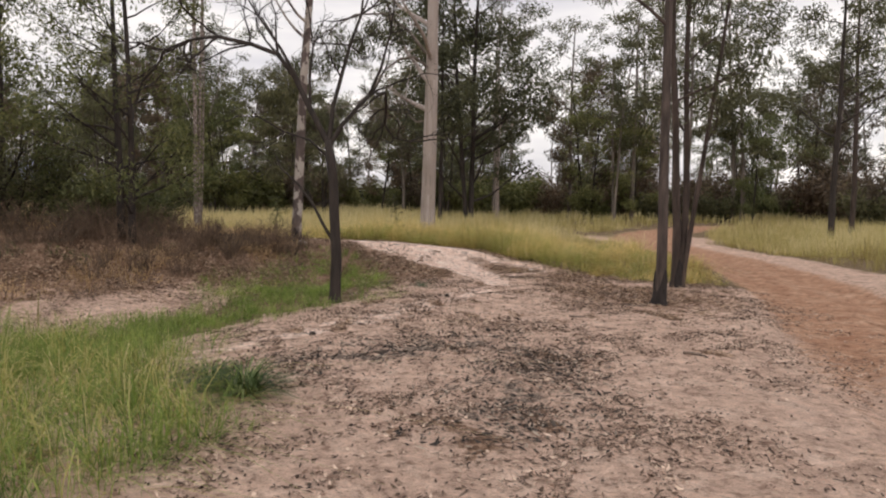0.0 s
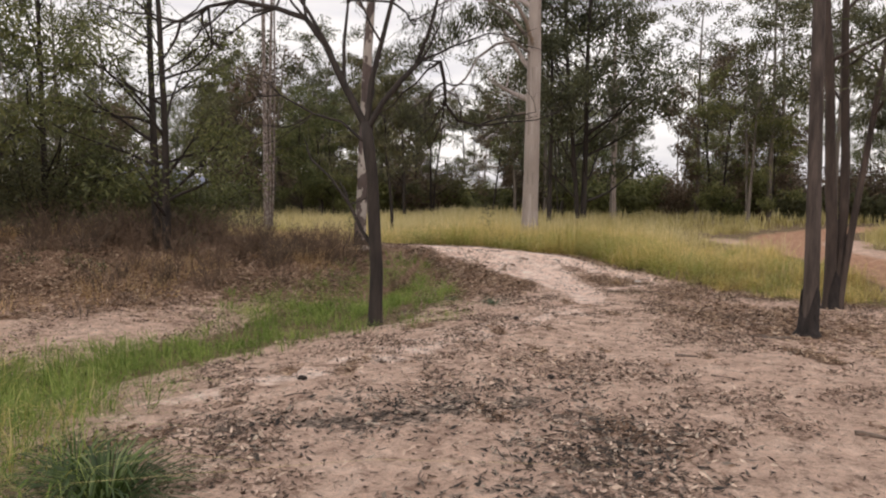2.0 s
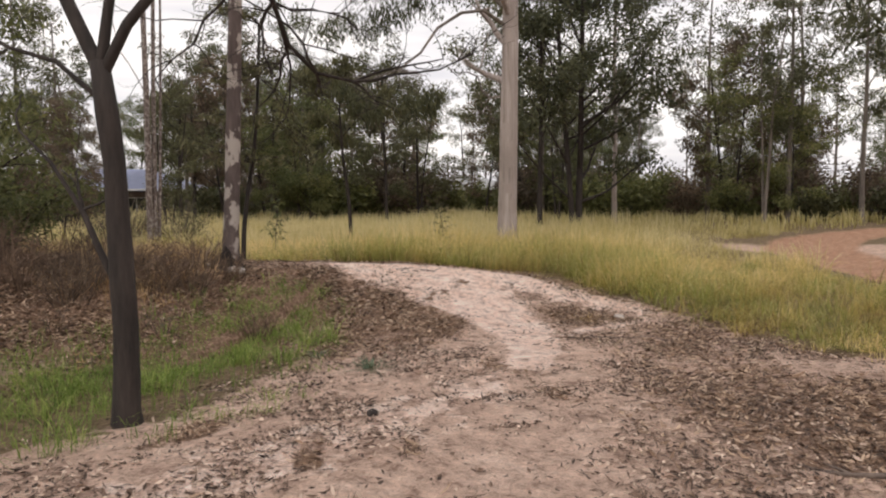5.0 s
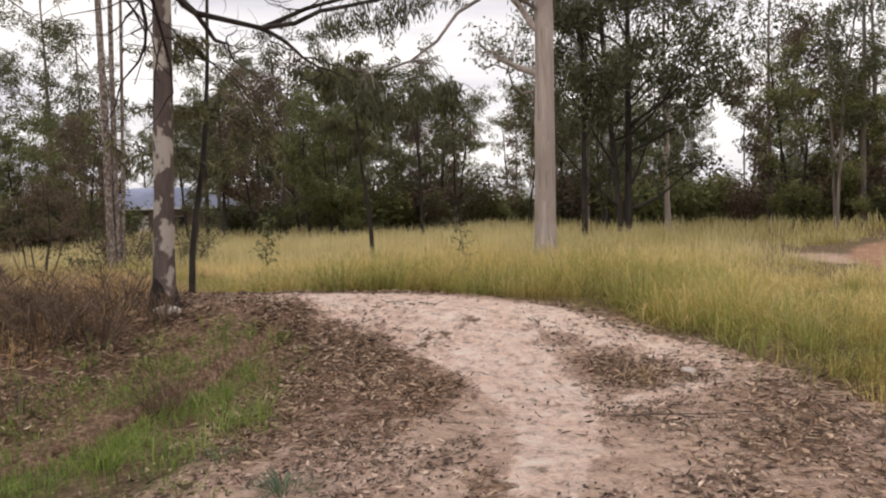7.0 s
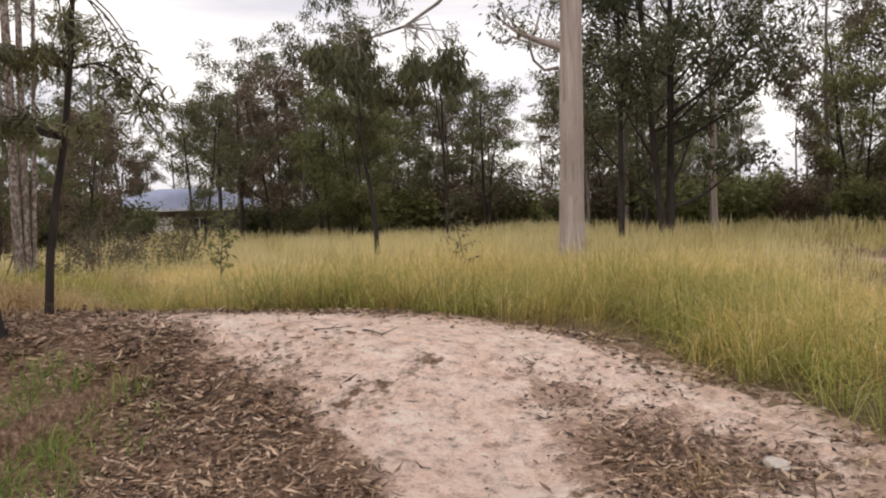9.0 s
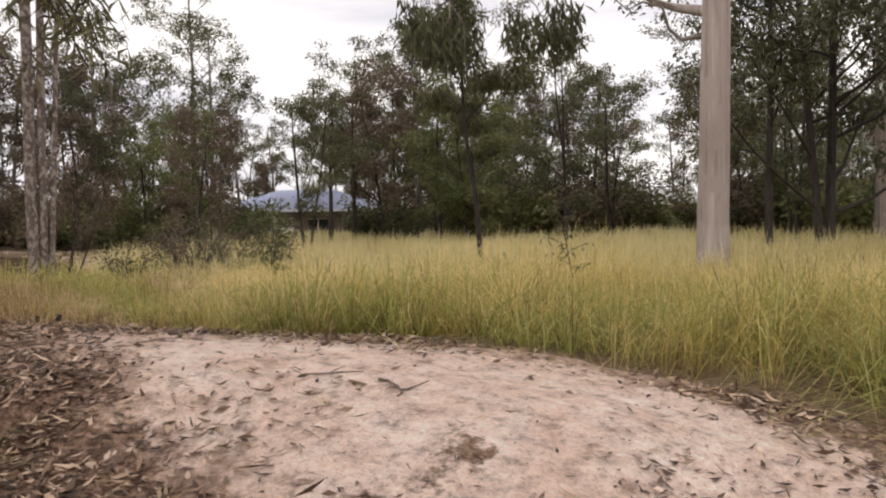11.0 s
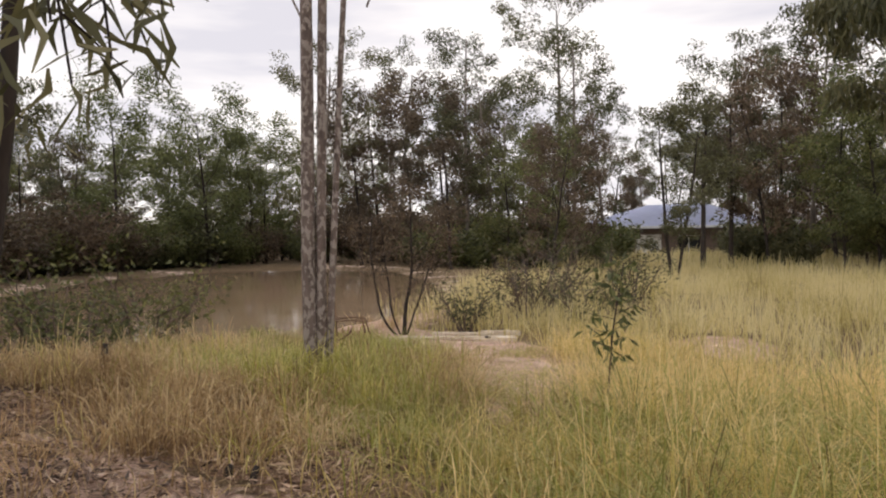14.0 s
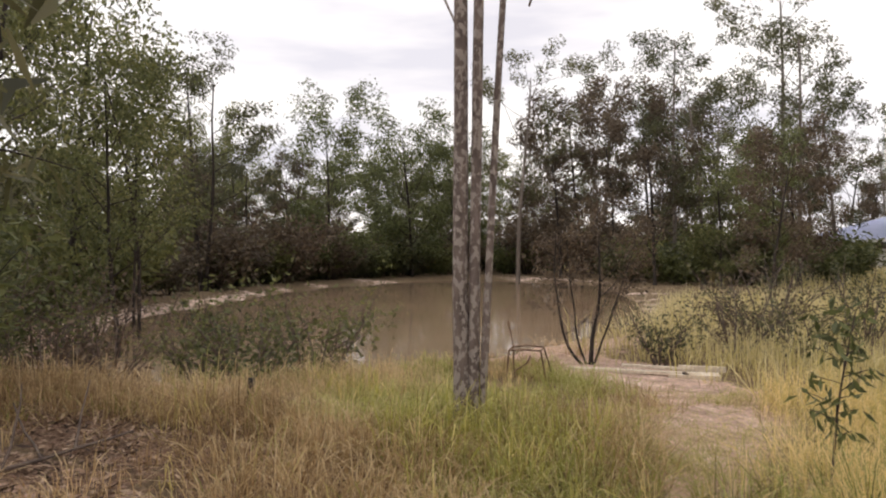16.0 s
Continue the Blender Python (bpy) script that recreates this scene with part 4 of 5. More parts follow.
house = build_house("house", 16.5, 10, 2.8, 2.1, 5.0, M_ROOF, M_WALL_DARK, "low brick house with a blue-grey hipped sheet roof",
                    ((-5.6, 1.6, 0.9, 2.2, "window"), (-2.9, 2.2, 0.0, 2.3, "garage_door"), (0.6, 1.8, 0.8, 2.2, "window"), (3.8, 1.8, 0.8, 2.2, "window")))
house.matrix_basis = at(*HOUSE, 36, 0.45)
shed = build_house("shed", 12, 6, 2.3, 1.1, 7, M_ROOF_PALE, M_WALL_DARK, "low shed with a pale sheet roof behind the trees",
                   ((-3.0, 1.5, 0.9, 2.0, "window"), (1.5, 1.5, 0.9, 2.0, "window")))
shed.matrix_basis = at(*SHED, 14, 0.05)
shed = build_house("shed", 9, 6, 2.2, 1.0, 5, M_ROOF_PALE, M_TRIM, "small white shed beyond the dam",
                   ((-2.5, 1.2, 0.9, 1.9, "window"), (1.5, 1.2, 0.9, 1.9, "window")))
shed.matrix_basis = at(*FAR_SHED, 70, 0.05)


# ---- shrubs, saplings and wattle near the dam ----
def build_sapling(name, seed, height, count, leaf_len, leaf_w, mat, label, spread=0.22):
    """A thin stem with separate long leaves on short twigs."""
    rng = np.random.default_rng(seed)
    root = new(name)
    wood = Buf()
    line = bend_line(rng, (0, 0, -0.05), (0.05, 0.02, 1), height, 8, 0.1, 0.05)
    wood.tube(line, np.linspace(0.011, 0.004, 9), 6)
    vs, ss = [], []
    for i in range(count):
        t = 0.35 + 0.65 * (i + 1) / count
        k = min(int(t * 8), 7)
        p = line[k] + (line[k + 1] - line[k]) * (t * 8 - k)
        a = i * 2.4 + rng.uniform(-0.5, 0.5)
        ln = spread * (1.25 - 0.8 * abs(t - 0.7)) * rng.uniform(0.5, 1.2)
        twig = bend_line(rng, p, (math.cos(a), math.sin(a), 0.5), ln, 4, -0.2, 0.1)
        spray = Buf()
        spray.tube(twig, np.linspace(0.004, 0.002, 5), 4)
        part("twig", spray.mesh("twig", M_BROWN, True), root)
        v, s = leaves(rng, twig[1:], 0.03, 2, leaf_len, leaf_w, 0.5)
        vs.append(v)
        ss.append(s)
    part("stem", wood.mesh("stem", M_BROWN, True), root)
    part("foliage", leaf_mesh("foliage", np.concatenate(vs), np.concatenate(ss), mat), root)
    return tagged(root, label, "sapling")


stand(build_sapling("gum_sapling", 91, 1.36, 18, 0.115, 0.034, M_LEAF_BUSH, "young gum sapling with long green leaves in the grass"), -6.45, 17.75)
stand(build_sapling("wattle_sapling", 92, 1.5, 14, 0.1, 0.025, M_LEAF, "small dark feathery sapling in the tall grass", 0.3), -2.8, 18.9)


def build_wattle():
    """A small tree whose sickle leaves hang over the path."""
    rng = np.random.default_rng(95)
    root = new("wattle_tree")
    trunk = Buf()
    line = np.array([(0, 0, -0.1), (0.0, 0.05, 0.5), (0.03, 0.12, 1.0), (0.1, 0.18, 1.5), (0.16, 0.22, 2.1), (0.16, 0.3, 2.8), (0.2, 0.3, 3.6)])
    trunk.tube(line, np.linspace(0.04, 0.018, 7), 8, lump=0.05, rng=rng)
    part("trunk", trunk.mesh("trunk", M_DARK, True), root)
    vs, ss = [], []
    for k in range(24):
        wood = Buf()
        a = -2.0 + 1.5 * ((k * 0.618) % 1) if k % 5 < 3 else 3.4 + 0.9 * ((k * 0.414) % 1)
        p = line[3 + k % 4]
        ln = rng.uniform(0.6, 1.15)
        limb = bend_line(rng, p, (math.cos(a), math.sin(a), 0.35), ln, 7, -0.3, 0.1)
        wood.tube(limb, np.linspace(0.012, 0.004, 8), 5)
        for j in range(3):
            sub = bend_line(rng, limb[2 + j], (math.cos(a + 1.4 * (j - 1)), math.sin(a + 1.4 * (j - 1)), 0.1), ln * 0.45, 4, -0.4, 0.1)
            wood.tube(sub, np.linspace(0.006, 0.002, 5), 4)
            v, s = sickles(rng, np.concatenate([sub[1:], limb[3:]]), 3, 0.13, 0.02)
            vs.append(v)
            ss.append(s)
        part("limb", wood.mesh("limb", M_DARK, True), root)
    # sprays that hang over the path
    for k, (ex, ey, ez) in enumerate(((1.08, 0.5, 1.64), (1.02, 0.4, 1.52), (1.05, 0.28, 1.58), (0.95, 0.42, 1.74), (1.0, 0.32, 1.46), (0.8, 0.3, 1.7), (0.85, 0.5, 1.6))):
        wood = Buf()
        p = line[4 + k % 2]
        q = np.array([ex, ey, ez])
        limb = np.array([p + (q - p) * w + np.array([0, 0, 0.22 * math.sin(math.pi * w)]) for w in np.linspace(0, 1, 8)])
        wood.tube(limb, np.linspace(0.009, 0.003, 8), 5)
        for j in range(3):
            way = np.array([math.cos(2.1 * j + k), math.sin(2.1 * j + k), -0.3])
            sub = bend_line(rng, limb[4 + j], way, 0.22, 4, -0.3, 0.1)
            wood.tube(sub, np.linspace(0.004, 0.0015, 5), 4)
            v, s = sickles(rng, sub[1:], 2, 0.13, 0.021)
            vs.append(v)
            ss.append(s)
        v, s = sickles(rng, limb[3:], 4, 0.13, 0.02)
        vs.append(v)
        ss.append(s)
        part("limb", wood.mesh("limb", M_DARK, True), root)
    part("crown", quads_mesh("crown", np.concatenate(vs), np.concatenate(ss), M_LEAF, 6, ((0, 1, 2, 3), (3, 2, 4, 5))), root)
    return tagged(root, "small wattle tree with hanging sickle-shaped leaves", "tree")


def sickles(rng, centres, per, length, width):
    """Curved hanging leaves of two quads each."""
    c = np.repeat(np.asarray(centres, float), per, axis=0)
    n = len(c)
    c = c + rng.normal(size=(n, 3)) * 0.03
    d = unit(rng.normal(size=(n, 3)) * np.array([0.8, 0.8, 0.3]) + np.array([0, 0, -0.9]))
    side = unit(np.cross(d, rng.normal(size=(n, 3))))
    ln, wd = length * rng.uniform(0.7, 1.3, (n, 1)), width * rng.uniform(0.8, 1.2, (n, 1))
    bow = side * ln * rng.uniform(-0.25, 0.25, (n, 1))
    m1, tip = c + d * ln * 0.5 + bow, c + d * ln
    v = np.stack([c - side * wd * 0.15, c + side * wd * 0.15, m1 + side * wd * 0.5, m1 - side * wd * 0.5, tip + side * wd * 0.1, tip - side * wd * 0.1], 1)
    return v, np.clip(0.5 + rng.normal(size=n) * 0.25, 0, 1)


stand(build_wattle(), -4.5, 13.2)

# multi-stemmed small tree at the water's edge
stand(build_tree("small_tree", 101, 2.6, 0.042, M_DARK, M_LEAF_RUST, clear=0.35, limbs=28, limb_len=0.3, lift=0.5, up=0.6, leaf_len=0.075, leaf_w=0.028, per=10, spread=0.15, stems=4, taper=0.15,
                 stem_list=((0, 0, 0.03, 0.1, 1.0), (0, 0, -0.3, -1.1, 0.62), (0, 0, 0.16, 0.5, 0.5), (0, 0, -0.2, -0.4, 0.5)), straighten=0.14,
                 wob=0.08, label="small dark tree with forked, spreading stems at the water's edge"), -13.7, 19.45)
shrub_rng = np.random.default_rng(103)
for k, (x, y, h) in enumerate(((-10.9, 13.9, 1.3), (-10.6, 12.0, 1.2), (-11.6, 14.7, 1.6), (-12.4, 13.4, 1.4), (-13.6, 12.0, 1.7), (-14.6, 10.8, 2.0), (-12.6, 10.4, 1.8), (-15.4, 9.4, 2.4), (-11.4, 11.0, 1.5),
                               (-13.4, 20.6, 1.3), (-13.9, 22.4, 2.0), (-15.0, 23.6, 2.2), (-12.5, 22.9, 1.7), (-16.4, 25.0, 2.4), (-14.2, 25.5, 2.0), (-17.5, 9.0, 2.6), (-16.5, 11.0, 2.2))):
    dry = k % 3 == 1
    h *= 1.22
    far_side = k >= 9
    h *= 0.85 if far_side else 1.0
    stand(build_bush("pond_shrub", 110 + k, h, h * (0.8 if far_side else 0.6), M_LEAF_RUST if dry else M_LEAF if far_side else M_LEAF_BUSH, M_STICK, int(260 * h) if dry else int((520 if far_side else 560) * h), 0.085, 0.036, 9, "straggly twiggy shrub with sparse leaves beside the dam", "shrubs by the dam", puff=0.1), x, y, shrub_rng.uniform(0, 360))


# leafy bushes behind the bank
for k, (x, y, h) in enumerate(((-9.7, 10.5, 2.6), (-8.3, 11.1, 2.2), (-11.2, 9.5, 3.0), (-7.4, 11.5, 1.7), (-12.6, 8.7, 2.8))):
    stand(build_bush("bank_bush", 210 + k, h, h * 0.75, M_LEAF_BUSH if k % 2 else M_LEAF, M_DARK, int(2600 * h), 0.1, 0.034, 9, "dense dull green bush behind the bank", "bushes behind the bank", puff=0.13), x, y, k * 77)


def build_dead_shrub(name, seed, height, count, label):
    """Dead stalks, each with a few side twigs."""
    rng = np.random.default_rng(seed)
    wood = Buf()
    for k in range(count):
        a = rng.uniform(0, 6.28)
        p = np.array([math.cos(a), math.sin(a), 0]) * rng.uniform(0, 0.22)
        line = bend_line(rng, p + np.array([0, 0, -0.05]), (math.cos(a) * 0.35, math.sin(a) * 0.35, 1), height * rng.uniform(0.5, 1.0), 5, 0.0, 0.12)
        sh = rng.uniform(0.1, 0.8)
        wood.tube(line, np.linspace(0.007, 0.002, 6), 4, sh)
        for j in range(5):
            b = rng.uniform(0, 6.28)
            sub = bend_line(rng, line[rng.integers(1, 5)], (math.cos(b), math.sin(b), 0.7), height * rng.uniform(0.15, 0.35), 2, 0, 0.15)
            wood.tube(sub, np.linspace(0.004, 0.0015, 3), 3, sh)
    return tagged(new(name, wood.mesh(name, M_SHRUB)), label, "shrub", "dead shrubs on the bank")


dead = [build_dead_shrub("dead_shrub", 130 + k, 0.65 + 0.15 * k, 30, "dead brown shrub of bare stalks on the bank") for k in range(3)]
dead_rng = np.random.default_rng(131)
for k in range(64):
    t = dead_rng.uniform(0, 1)
    off = abs(dead_rng.normal())
    x, y = -10.5 + 6.0 * t + dead_rng.normal() * 0.45 + 0.5 * off, 7.3 + 5.0 * t + dead_rng.normal() * 0.35 - 0.75 * off
    m = at(x, y, dead_rng.uniform(0, 360), 0.0, dead_rng.uniform(0.45, 1.1))
    if k < 3:
        dead[k].matrix_basis = m
    else:
        copy_thing(dead[k % 3], pose(0, 0, 0)).matrix_basis = m


herb_rng = np.random.default_rng(150)
for k in range(22):
    t = herb_rng.uniform(0, 1)
    x, y = -8.6 + 5.0 * t + herb_rng.normal() * 0.4, 6.2 + 4.2 * t + herb_rng.normal() * 0.7
    stand(build_bush("bank_herb", 160 + k, herb_rng.uniform(0.25, 0.5), 0.22, (M_LEAF_RUST, M_GREEN_DEEP, M_DRY)[k % 3], M_STICK, 110, 0.06, 0.014, 6, "low weedy herb on the leaf-strewn bank", "herbs on the bank", "herb", 4, 0.6, 2, 0.14), x, y, k * 50)


# ---- small things on the ground ----
def stick(name, x, y, turn, length, r, label, seed, bend=0.2, forks=1, lift=0.4):
    rng = np.random.default_rng(seed)
    wood = Buf()
    line = [np.array([0, 0, r * 0.7])]
    a = 0.0
    for k in range(7):
        a += rng.normal() * bend
        line.append(line[-1] + np.array([math.cos(a), math.sin(a), 0]) * length / 7)
    line = np.array(line)
    wood.tube(line, np.linspace(r, r * 0.45, 8), 6)
    for j in range(forks):
        b = rng.choice([-1, 1]) * rng.uniform(0.5, 0.9)
        wood.tube(bend_line(rng, line[3 + j], (math.cos(b), math.sin(b), lift * 0.3), length * 0.35, 4, 0, 0.1), np.linspace(r * 0.6, r * 0.25, 5), 5)
    ob = tagged(new(name, wood.mesh(name, M_STICK, True)), label, "stick")
    ob.matrix_basis = at(x, y, turn)
    return ob


stick("fallen_stick", 1.72, 5.6, -35, 0.42, 0.011, "grey fallen stick on bare clay", 1)
stick("fallen_stick", 1.45, 6.31, 5, 0.22, 0.016, "short thick fallen stick on bare clay", 2, 0.05, 0)
stick("fallen_stick", -1.9, 13.95, -30, 0.4, 0.008, "forked dark twig lying on the pale sand", 3, 0.25, 3, 1.0)
stick("fallen_stick", -2.25, 13.8, 40, 0.3, 0.006, "thin dark twig lying on the pale sand", 4, 0.2)
stick("fallen_stick", -3.4, 14.75, -20, 0.5, 0.018, "dark crooked fallen branch on the sand", 5, 0.3, 2)
stick("fallen_stick", 0.6, 11.3, 10, 1.0, 0.01, "long thin dark stick among leaf litter", 6, 0.1, 1)
stick("fallen_stick", 2.75, 7.7, 190, 0.5, 0.02, "strip of fallen bark beside the tree", 7, 0.3, 1)
stick("fallen_stick", 2.5, 4.2, 20, 0.3, 0.02, "curled strip of brown bark on bare clay", 8, 0.2, 0)
stick("fallen_stick", -6.2, 12.3, 150, 1.6, 0.016, "long dry dead branch on the bank", 9, 0.15, 3, 2.0)
for k in range(26):
    g = np.random.default_rng(300 + k)
    stick("fallen_twig", g.uniform(-1.8, 2.6), g.uniform(0, 13), g.uniform(0, 360), g.uniform(0.1, 0.28), g.uniform(0.003, 0.007), "small dark fallen twig", 400 + k, 0.2, 1)


def lump(name, x, y, size, mat, label, category, seed, sink=0.25):
    bm = bmesh.new()
    bmesh.ops.create_icosphere(bm, subdivisions=3, radius=1.0)
    for v in bm.verts:
        v.co *= 1 + 0.22 * noise.noise(v.co * 1.7 + Vector((seed, 0, 0))) + 0.08 * noise.noise(v.co * 5 + Vector((0, seed, 0)))
        v.co = Vector((v.co.x * size[0], v.co.y * size[1], v.co.z * size[2]))
    me = bpy.data.meshes.new(name)
    bm.to_mesh(me)
    me.materials.append(mat)
    ob = tagged(new(name, me), label, category)
    ob.matrix_basis = pose(x, y, float(land(x, y)) + size[2] * (1 - 2 * sink), 0, 0, seed * 40)
    return ob


lump("stone", -4.03, 12.2, (0.14, 0.09, 0.06), M_STONE, "pale flat stone at the foot of the gum tree", "stone", 1)
lump("stone", -4.45, 12.2, (0.07, 0.05, 0.03), M_STONE, "small pale stone beside the gum tree", "stone", 2)
lump("stone", 1.1, 12.9, (0.09, 0.06, 0.03), M_STONE, "pale stone half buried in sand", "stone", 3)
lump("stone", -3.72, 14.17, (0.045, 0.03, 0.022), M_STICK, "brown clod lying on the sand", "clod", 4)
lump("charcoal_lump", -1.68, 4.51, (0.04, 0.03, 0.028), M_DARK, "black lump of charcoal on the clay", "charcoal", 5)
lump("charcoal_lump", 0.36, 5.19, (0.035, 0.03, 0.026), M_DARK, "black lump of charcoal on the clay", "charcoal", 6)
lump("charcoal_lump", -0.4, 8.0, (0.05, 0.04, 0.03), M_DARK, "black lump of charcoal on the clay", "charcoal", 7)


def stump(x, y, h, r, seed):
    rng = np.random.default_rng(seed)
    b = Buf()
    b.tube(np.array([(0, 0, -0.08), (0, 0, h * 0.3), (0.01, 0, h * 0.7), (0.02, 0.01, h)]), [r * 1.2, r, r * 0.95, r * 0.8], 9, lump=0.15, rng=rng)
    ob = tagged(new("tree_stump", b.mesh("tree_stump", M_DARK, True)), "small charred stump among dry grass", "stump")
    ob.matrix_basis = at(x, y, seed * 30)


stump(-5.65, 14.35, 0.06, 0.024, 1)
stump(-5.52, 14.45, 0.085, 0.02, 2)
stump(-8.5, 14.0, 0.3, 0.03, 3)


def build_chair():
    """The bare, bent frame of a chair."""
    root = new("chair_frame")

    def rod(name, *pts):
        b = Buf()
        b.tube(np.array(pts, float), [0.012] * len(pts), 8)
        part(name, b.mesh(name, M_RUST, True), root)

    w, d, h = 0.22, 0.2, 0.46
    rod("leg", (-w, -d, h), (-w - 0.02, -d - 0.03, 0.2), (-w - 0.03, -d - 0.05, -0.03))
    rod("leg", (w, -d, h), (w + 0.05, -d - 0.02, 0.2), (w + 0.09, -d - 0.04, -0.03))
    rod("leg", (w, d, h), (w + 0.08, d, 0.2), (w + 0.12, d + 0.04, -0.03))
    rod("leg", (-w, d, h), (-w, d + 0.02, 0.2), (-w + 0.02, d + 0.04, -0.03))
    rod("seat_rail", (-w, -d, h), (0, -d, h + 0.01), (w, -d, h))
    rod("seat_rail", (-w, d, h), (0, d, h + 0.015), (w, d, h))
    rod("seat_rail", (-w, -d, h), (-w, d, h))
    rod("seat_rail", (w, -d, h), (w, d, h))
    rod("back_post", (-w, d, h), (-w - 0.03, d, 0.62), (-w - 0.08, d, 0.82))
    rod("brace", (-w, -d, 0.12), (0, 0, 0.25), (0.04, 0.1, 0.34))
    return tagged(root, "rusty bare metal chair frame standing by the water", "chair")


stand(build_chair(), -12.15, 17.75, 62)


def plank(x, y, turn, size, label, tilt=0.0, lift=0.0):
    me = box_mesh("plank", size, M_PLANK, 0.006)
    ob = tagged(new("plank", me), label, "plank", "planks on the ground")
    ob.matrix_basis = pose(x, y, float(land(x, y)) + size[2] / 2 + lift, 0, tilt, turn)


plank(-12.65, 19.65, 58, (1.9, 0.11, 0.05), "long weathered plank lying on bare ground", 0, 0.004)
plank(-12.75, 20.15, 52, (1.1, 0.09, 0.045), "narrow weathered batten lying across a plank", 0, 0.045)
plank(-12.2, 20.45, 62, (0.75, 0.34, 0.07), "short wide weathered board on bare ground", 0, 0.002)
plank(-12.4, 20.72, 60, (0.7, 0.08, 0.09), "short weathered batten on bare ground", 0, 0.045)
lump("log", -12.2, 20.3, (0.1, 0.06, 0.055), M_DARK, "charred lump of log beside the planks", "log", 9, 0.2)


def build_tussock(name, seed, count, length, width, mat, label):
    """Strap leaves that arch out from one foot."""
    rng = np.random.default_rng(seed)
    a = rng.uniform(0, 6.283, count)
    ln = length * rng.uniform(0.6, 1.15, count)
    steep = rng.uniform(0.25, 1.2, count)
    out = np.stack([np.cos(a), np.sin(a), 0 * a], 1)
    side = np.stack([-np.sin(a), np.cos(a), 0 * a], 1) * (width * rng.uniform(0.7, 1.2, count))[:, None]
    base = out * (rng.uniform(0, 0.08, count))[:, None] + np.array([0, 0, -0.03])
    up = np.array([0, 0, 1.0])
    m1 = base + (out * (np.cos(steep) * 0.45)[:, None] + up * (np.sin(steep) * 0.5)[:, None]) * ln[:, None]
    m2 = base + (out * (np.cos(steep) * 0.85)[:, None] + up * (np.sin(steep) * 0.62)[:, None]) * ln[:, None]
    tip = base + (out * (np.cos(steep) * 1.15 + 0.05)[:, None] + up * (np.sin(steep) * 0.45)[:, None]) * ln[:, None]
    v = np.stack([base - side * 0.4, base + side * 0.4, m1 + side * 0.5, m1 - side * 0.5, m2 + side * 0.4, m2 - side * 0.4, tip], 1)
    me = quads_mesh(name, v, np.clip(0.4 + rng.normal(size=count) * 0.25, 0, 1), mat, 7, ((0, 1, 2, 3), (3, 2, 4, 5), (5, 4, 6)))
    return tagged(new(name, me), label, "tussock")


stand(build_tussock("grass_tussock", 141, 260, 0.5, 0.013, M_GREEN_DEEP, "dark green strap-leaved grass tussock beside the drain"), -1.55, 1.95)
stand(build_tussock("grass_tussock", 142, 150, 0.4, 0.011, M_GREEN_DEEP, "dark green grass tussock beside the drain"), -1.95, 2.2)
stand(build_tussock("grass_tussock", 143, 80, 0.26, 0.008, M_GREEN_BLUE, "small blue-green tuft among leaf litter"), -0.95, 9.4)
stand(build_tussock("grass_tussock", 144, 50, 0.2, 0.007, M_GREEN_BLUE, "small blue-green tuft among leaf litter"), -1.7, 9.9)
stand(build_tussock("grass_tussock", 145, 70, 0.28, 0.004, M_DRY, "small dry tuft growing in the sand"), 0.75, 12.5)
stand(build_tussock("grass_tussock", 146, 60, 0.3, 0.004, M_DRY, "small dry tuft on the bare path"), -9.7, 19.4)


# ---- grass ----
def blades(rng, x, y, height, width, lean=0.35, way=None, arch=False):
    """Bent blades of five points each; arching ones have seven and let their tips hang."""
    n = len(x)
    z = land(x, y) - 0.02
    a = rng.uniform(0, 6.283, n) if way is None else way + rng.normal(size=n) * 0.7
    h = height * rng.uniform(0.5, 1.1, n)
    w = width * rng.uniform(0.6, 1.3, n)
    out = np.stack([np.cos(a), np.sin(a), np.zeros(n)], 1)
    b = a + rng.normal(size=n) * 0.8
    side = np.stack([-np.sin(b), np.cos(b), np.zeros(n)], 1) * w[:, None]
    base = np.stack([x, y, z], 1)
    lean_by = lean * np.abs(rng.normal(size=n)) * 1.1
    bend = (lean_by * h)[:, None]
    up = np.stack([np.zeros(n), np.zeros(n), h], 1)
    if arch:
        m1 = base + up * 0.5 + out * bend * 0.22
        m2 = base + up * np.clip(0.86 - 0.12 * lean_by, 0.5, 1)[:, None] + out * bend * 0.62
        tip = base + up * np.clip(1.0 - 0.5 * lean_by ** 1.2, 0.25, 1)[:, None] + out * bend * 1.15
        return np.stack([base - side * 0.4, base + side * 0.4, m1 + side * 0.5, m1 - side * 0.5, m2 + side * 0.36, m2 - side * 0.36, tip], 1)
    mid = base + up * 0.6 + out * bend * 0.35
    tip = base + up * np.clip(1 - 0.35 * lean_by ** 1.3, 0.35, 1)[:, None] + out * bend
    return np.stack([base - side * 0.5, base + side * 0.5, mid + side * 0.4, mid - side * 0.4, tip], 1)


ARCH_FACES = ((0, 1, 2, 3), (3, 2, 4, 5), (5, 4, 6))
BLADE_FACES = ((0, 1, 2, 3), (3, 2, 4))


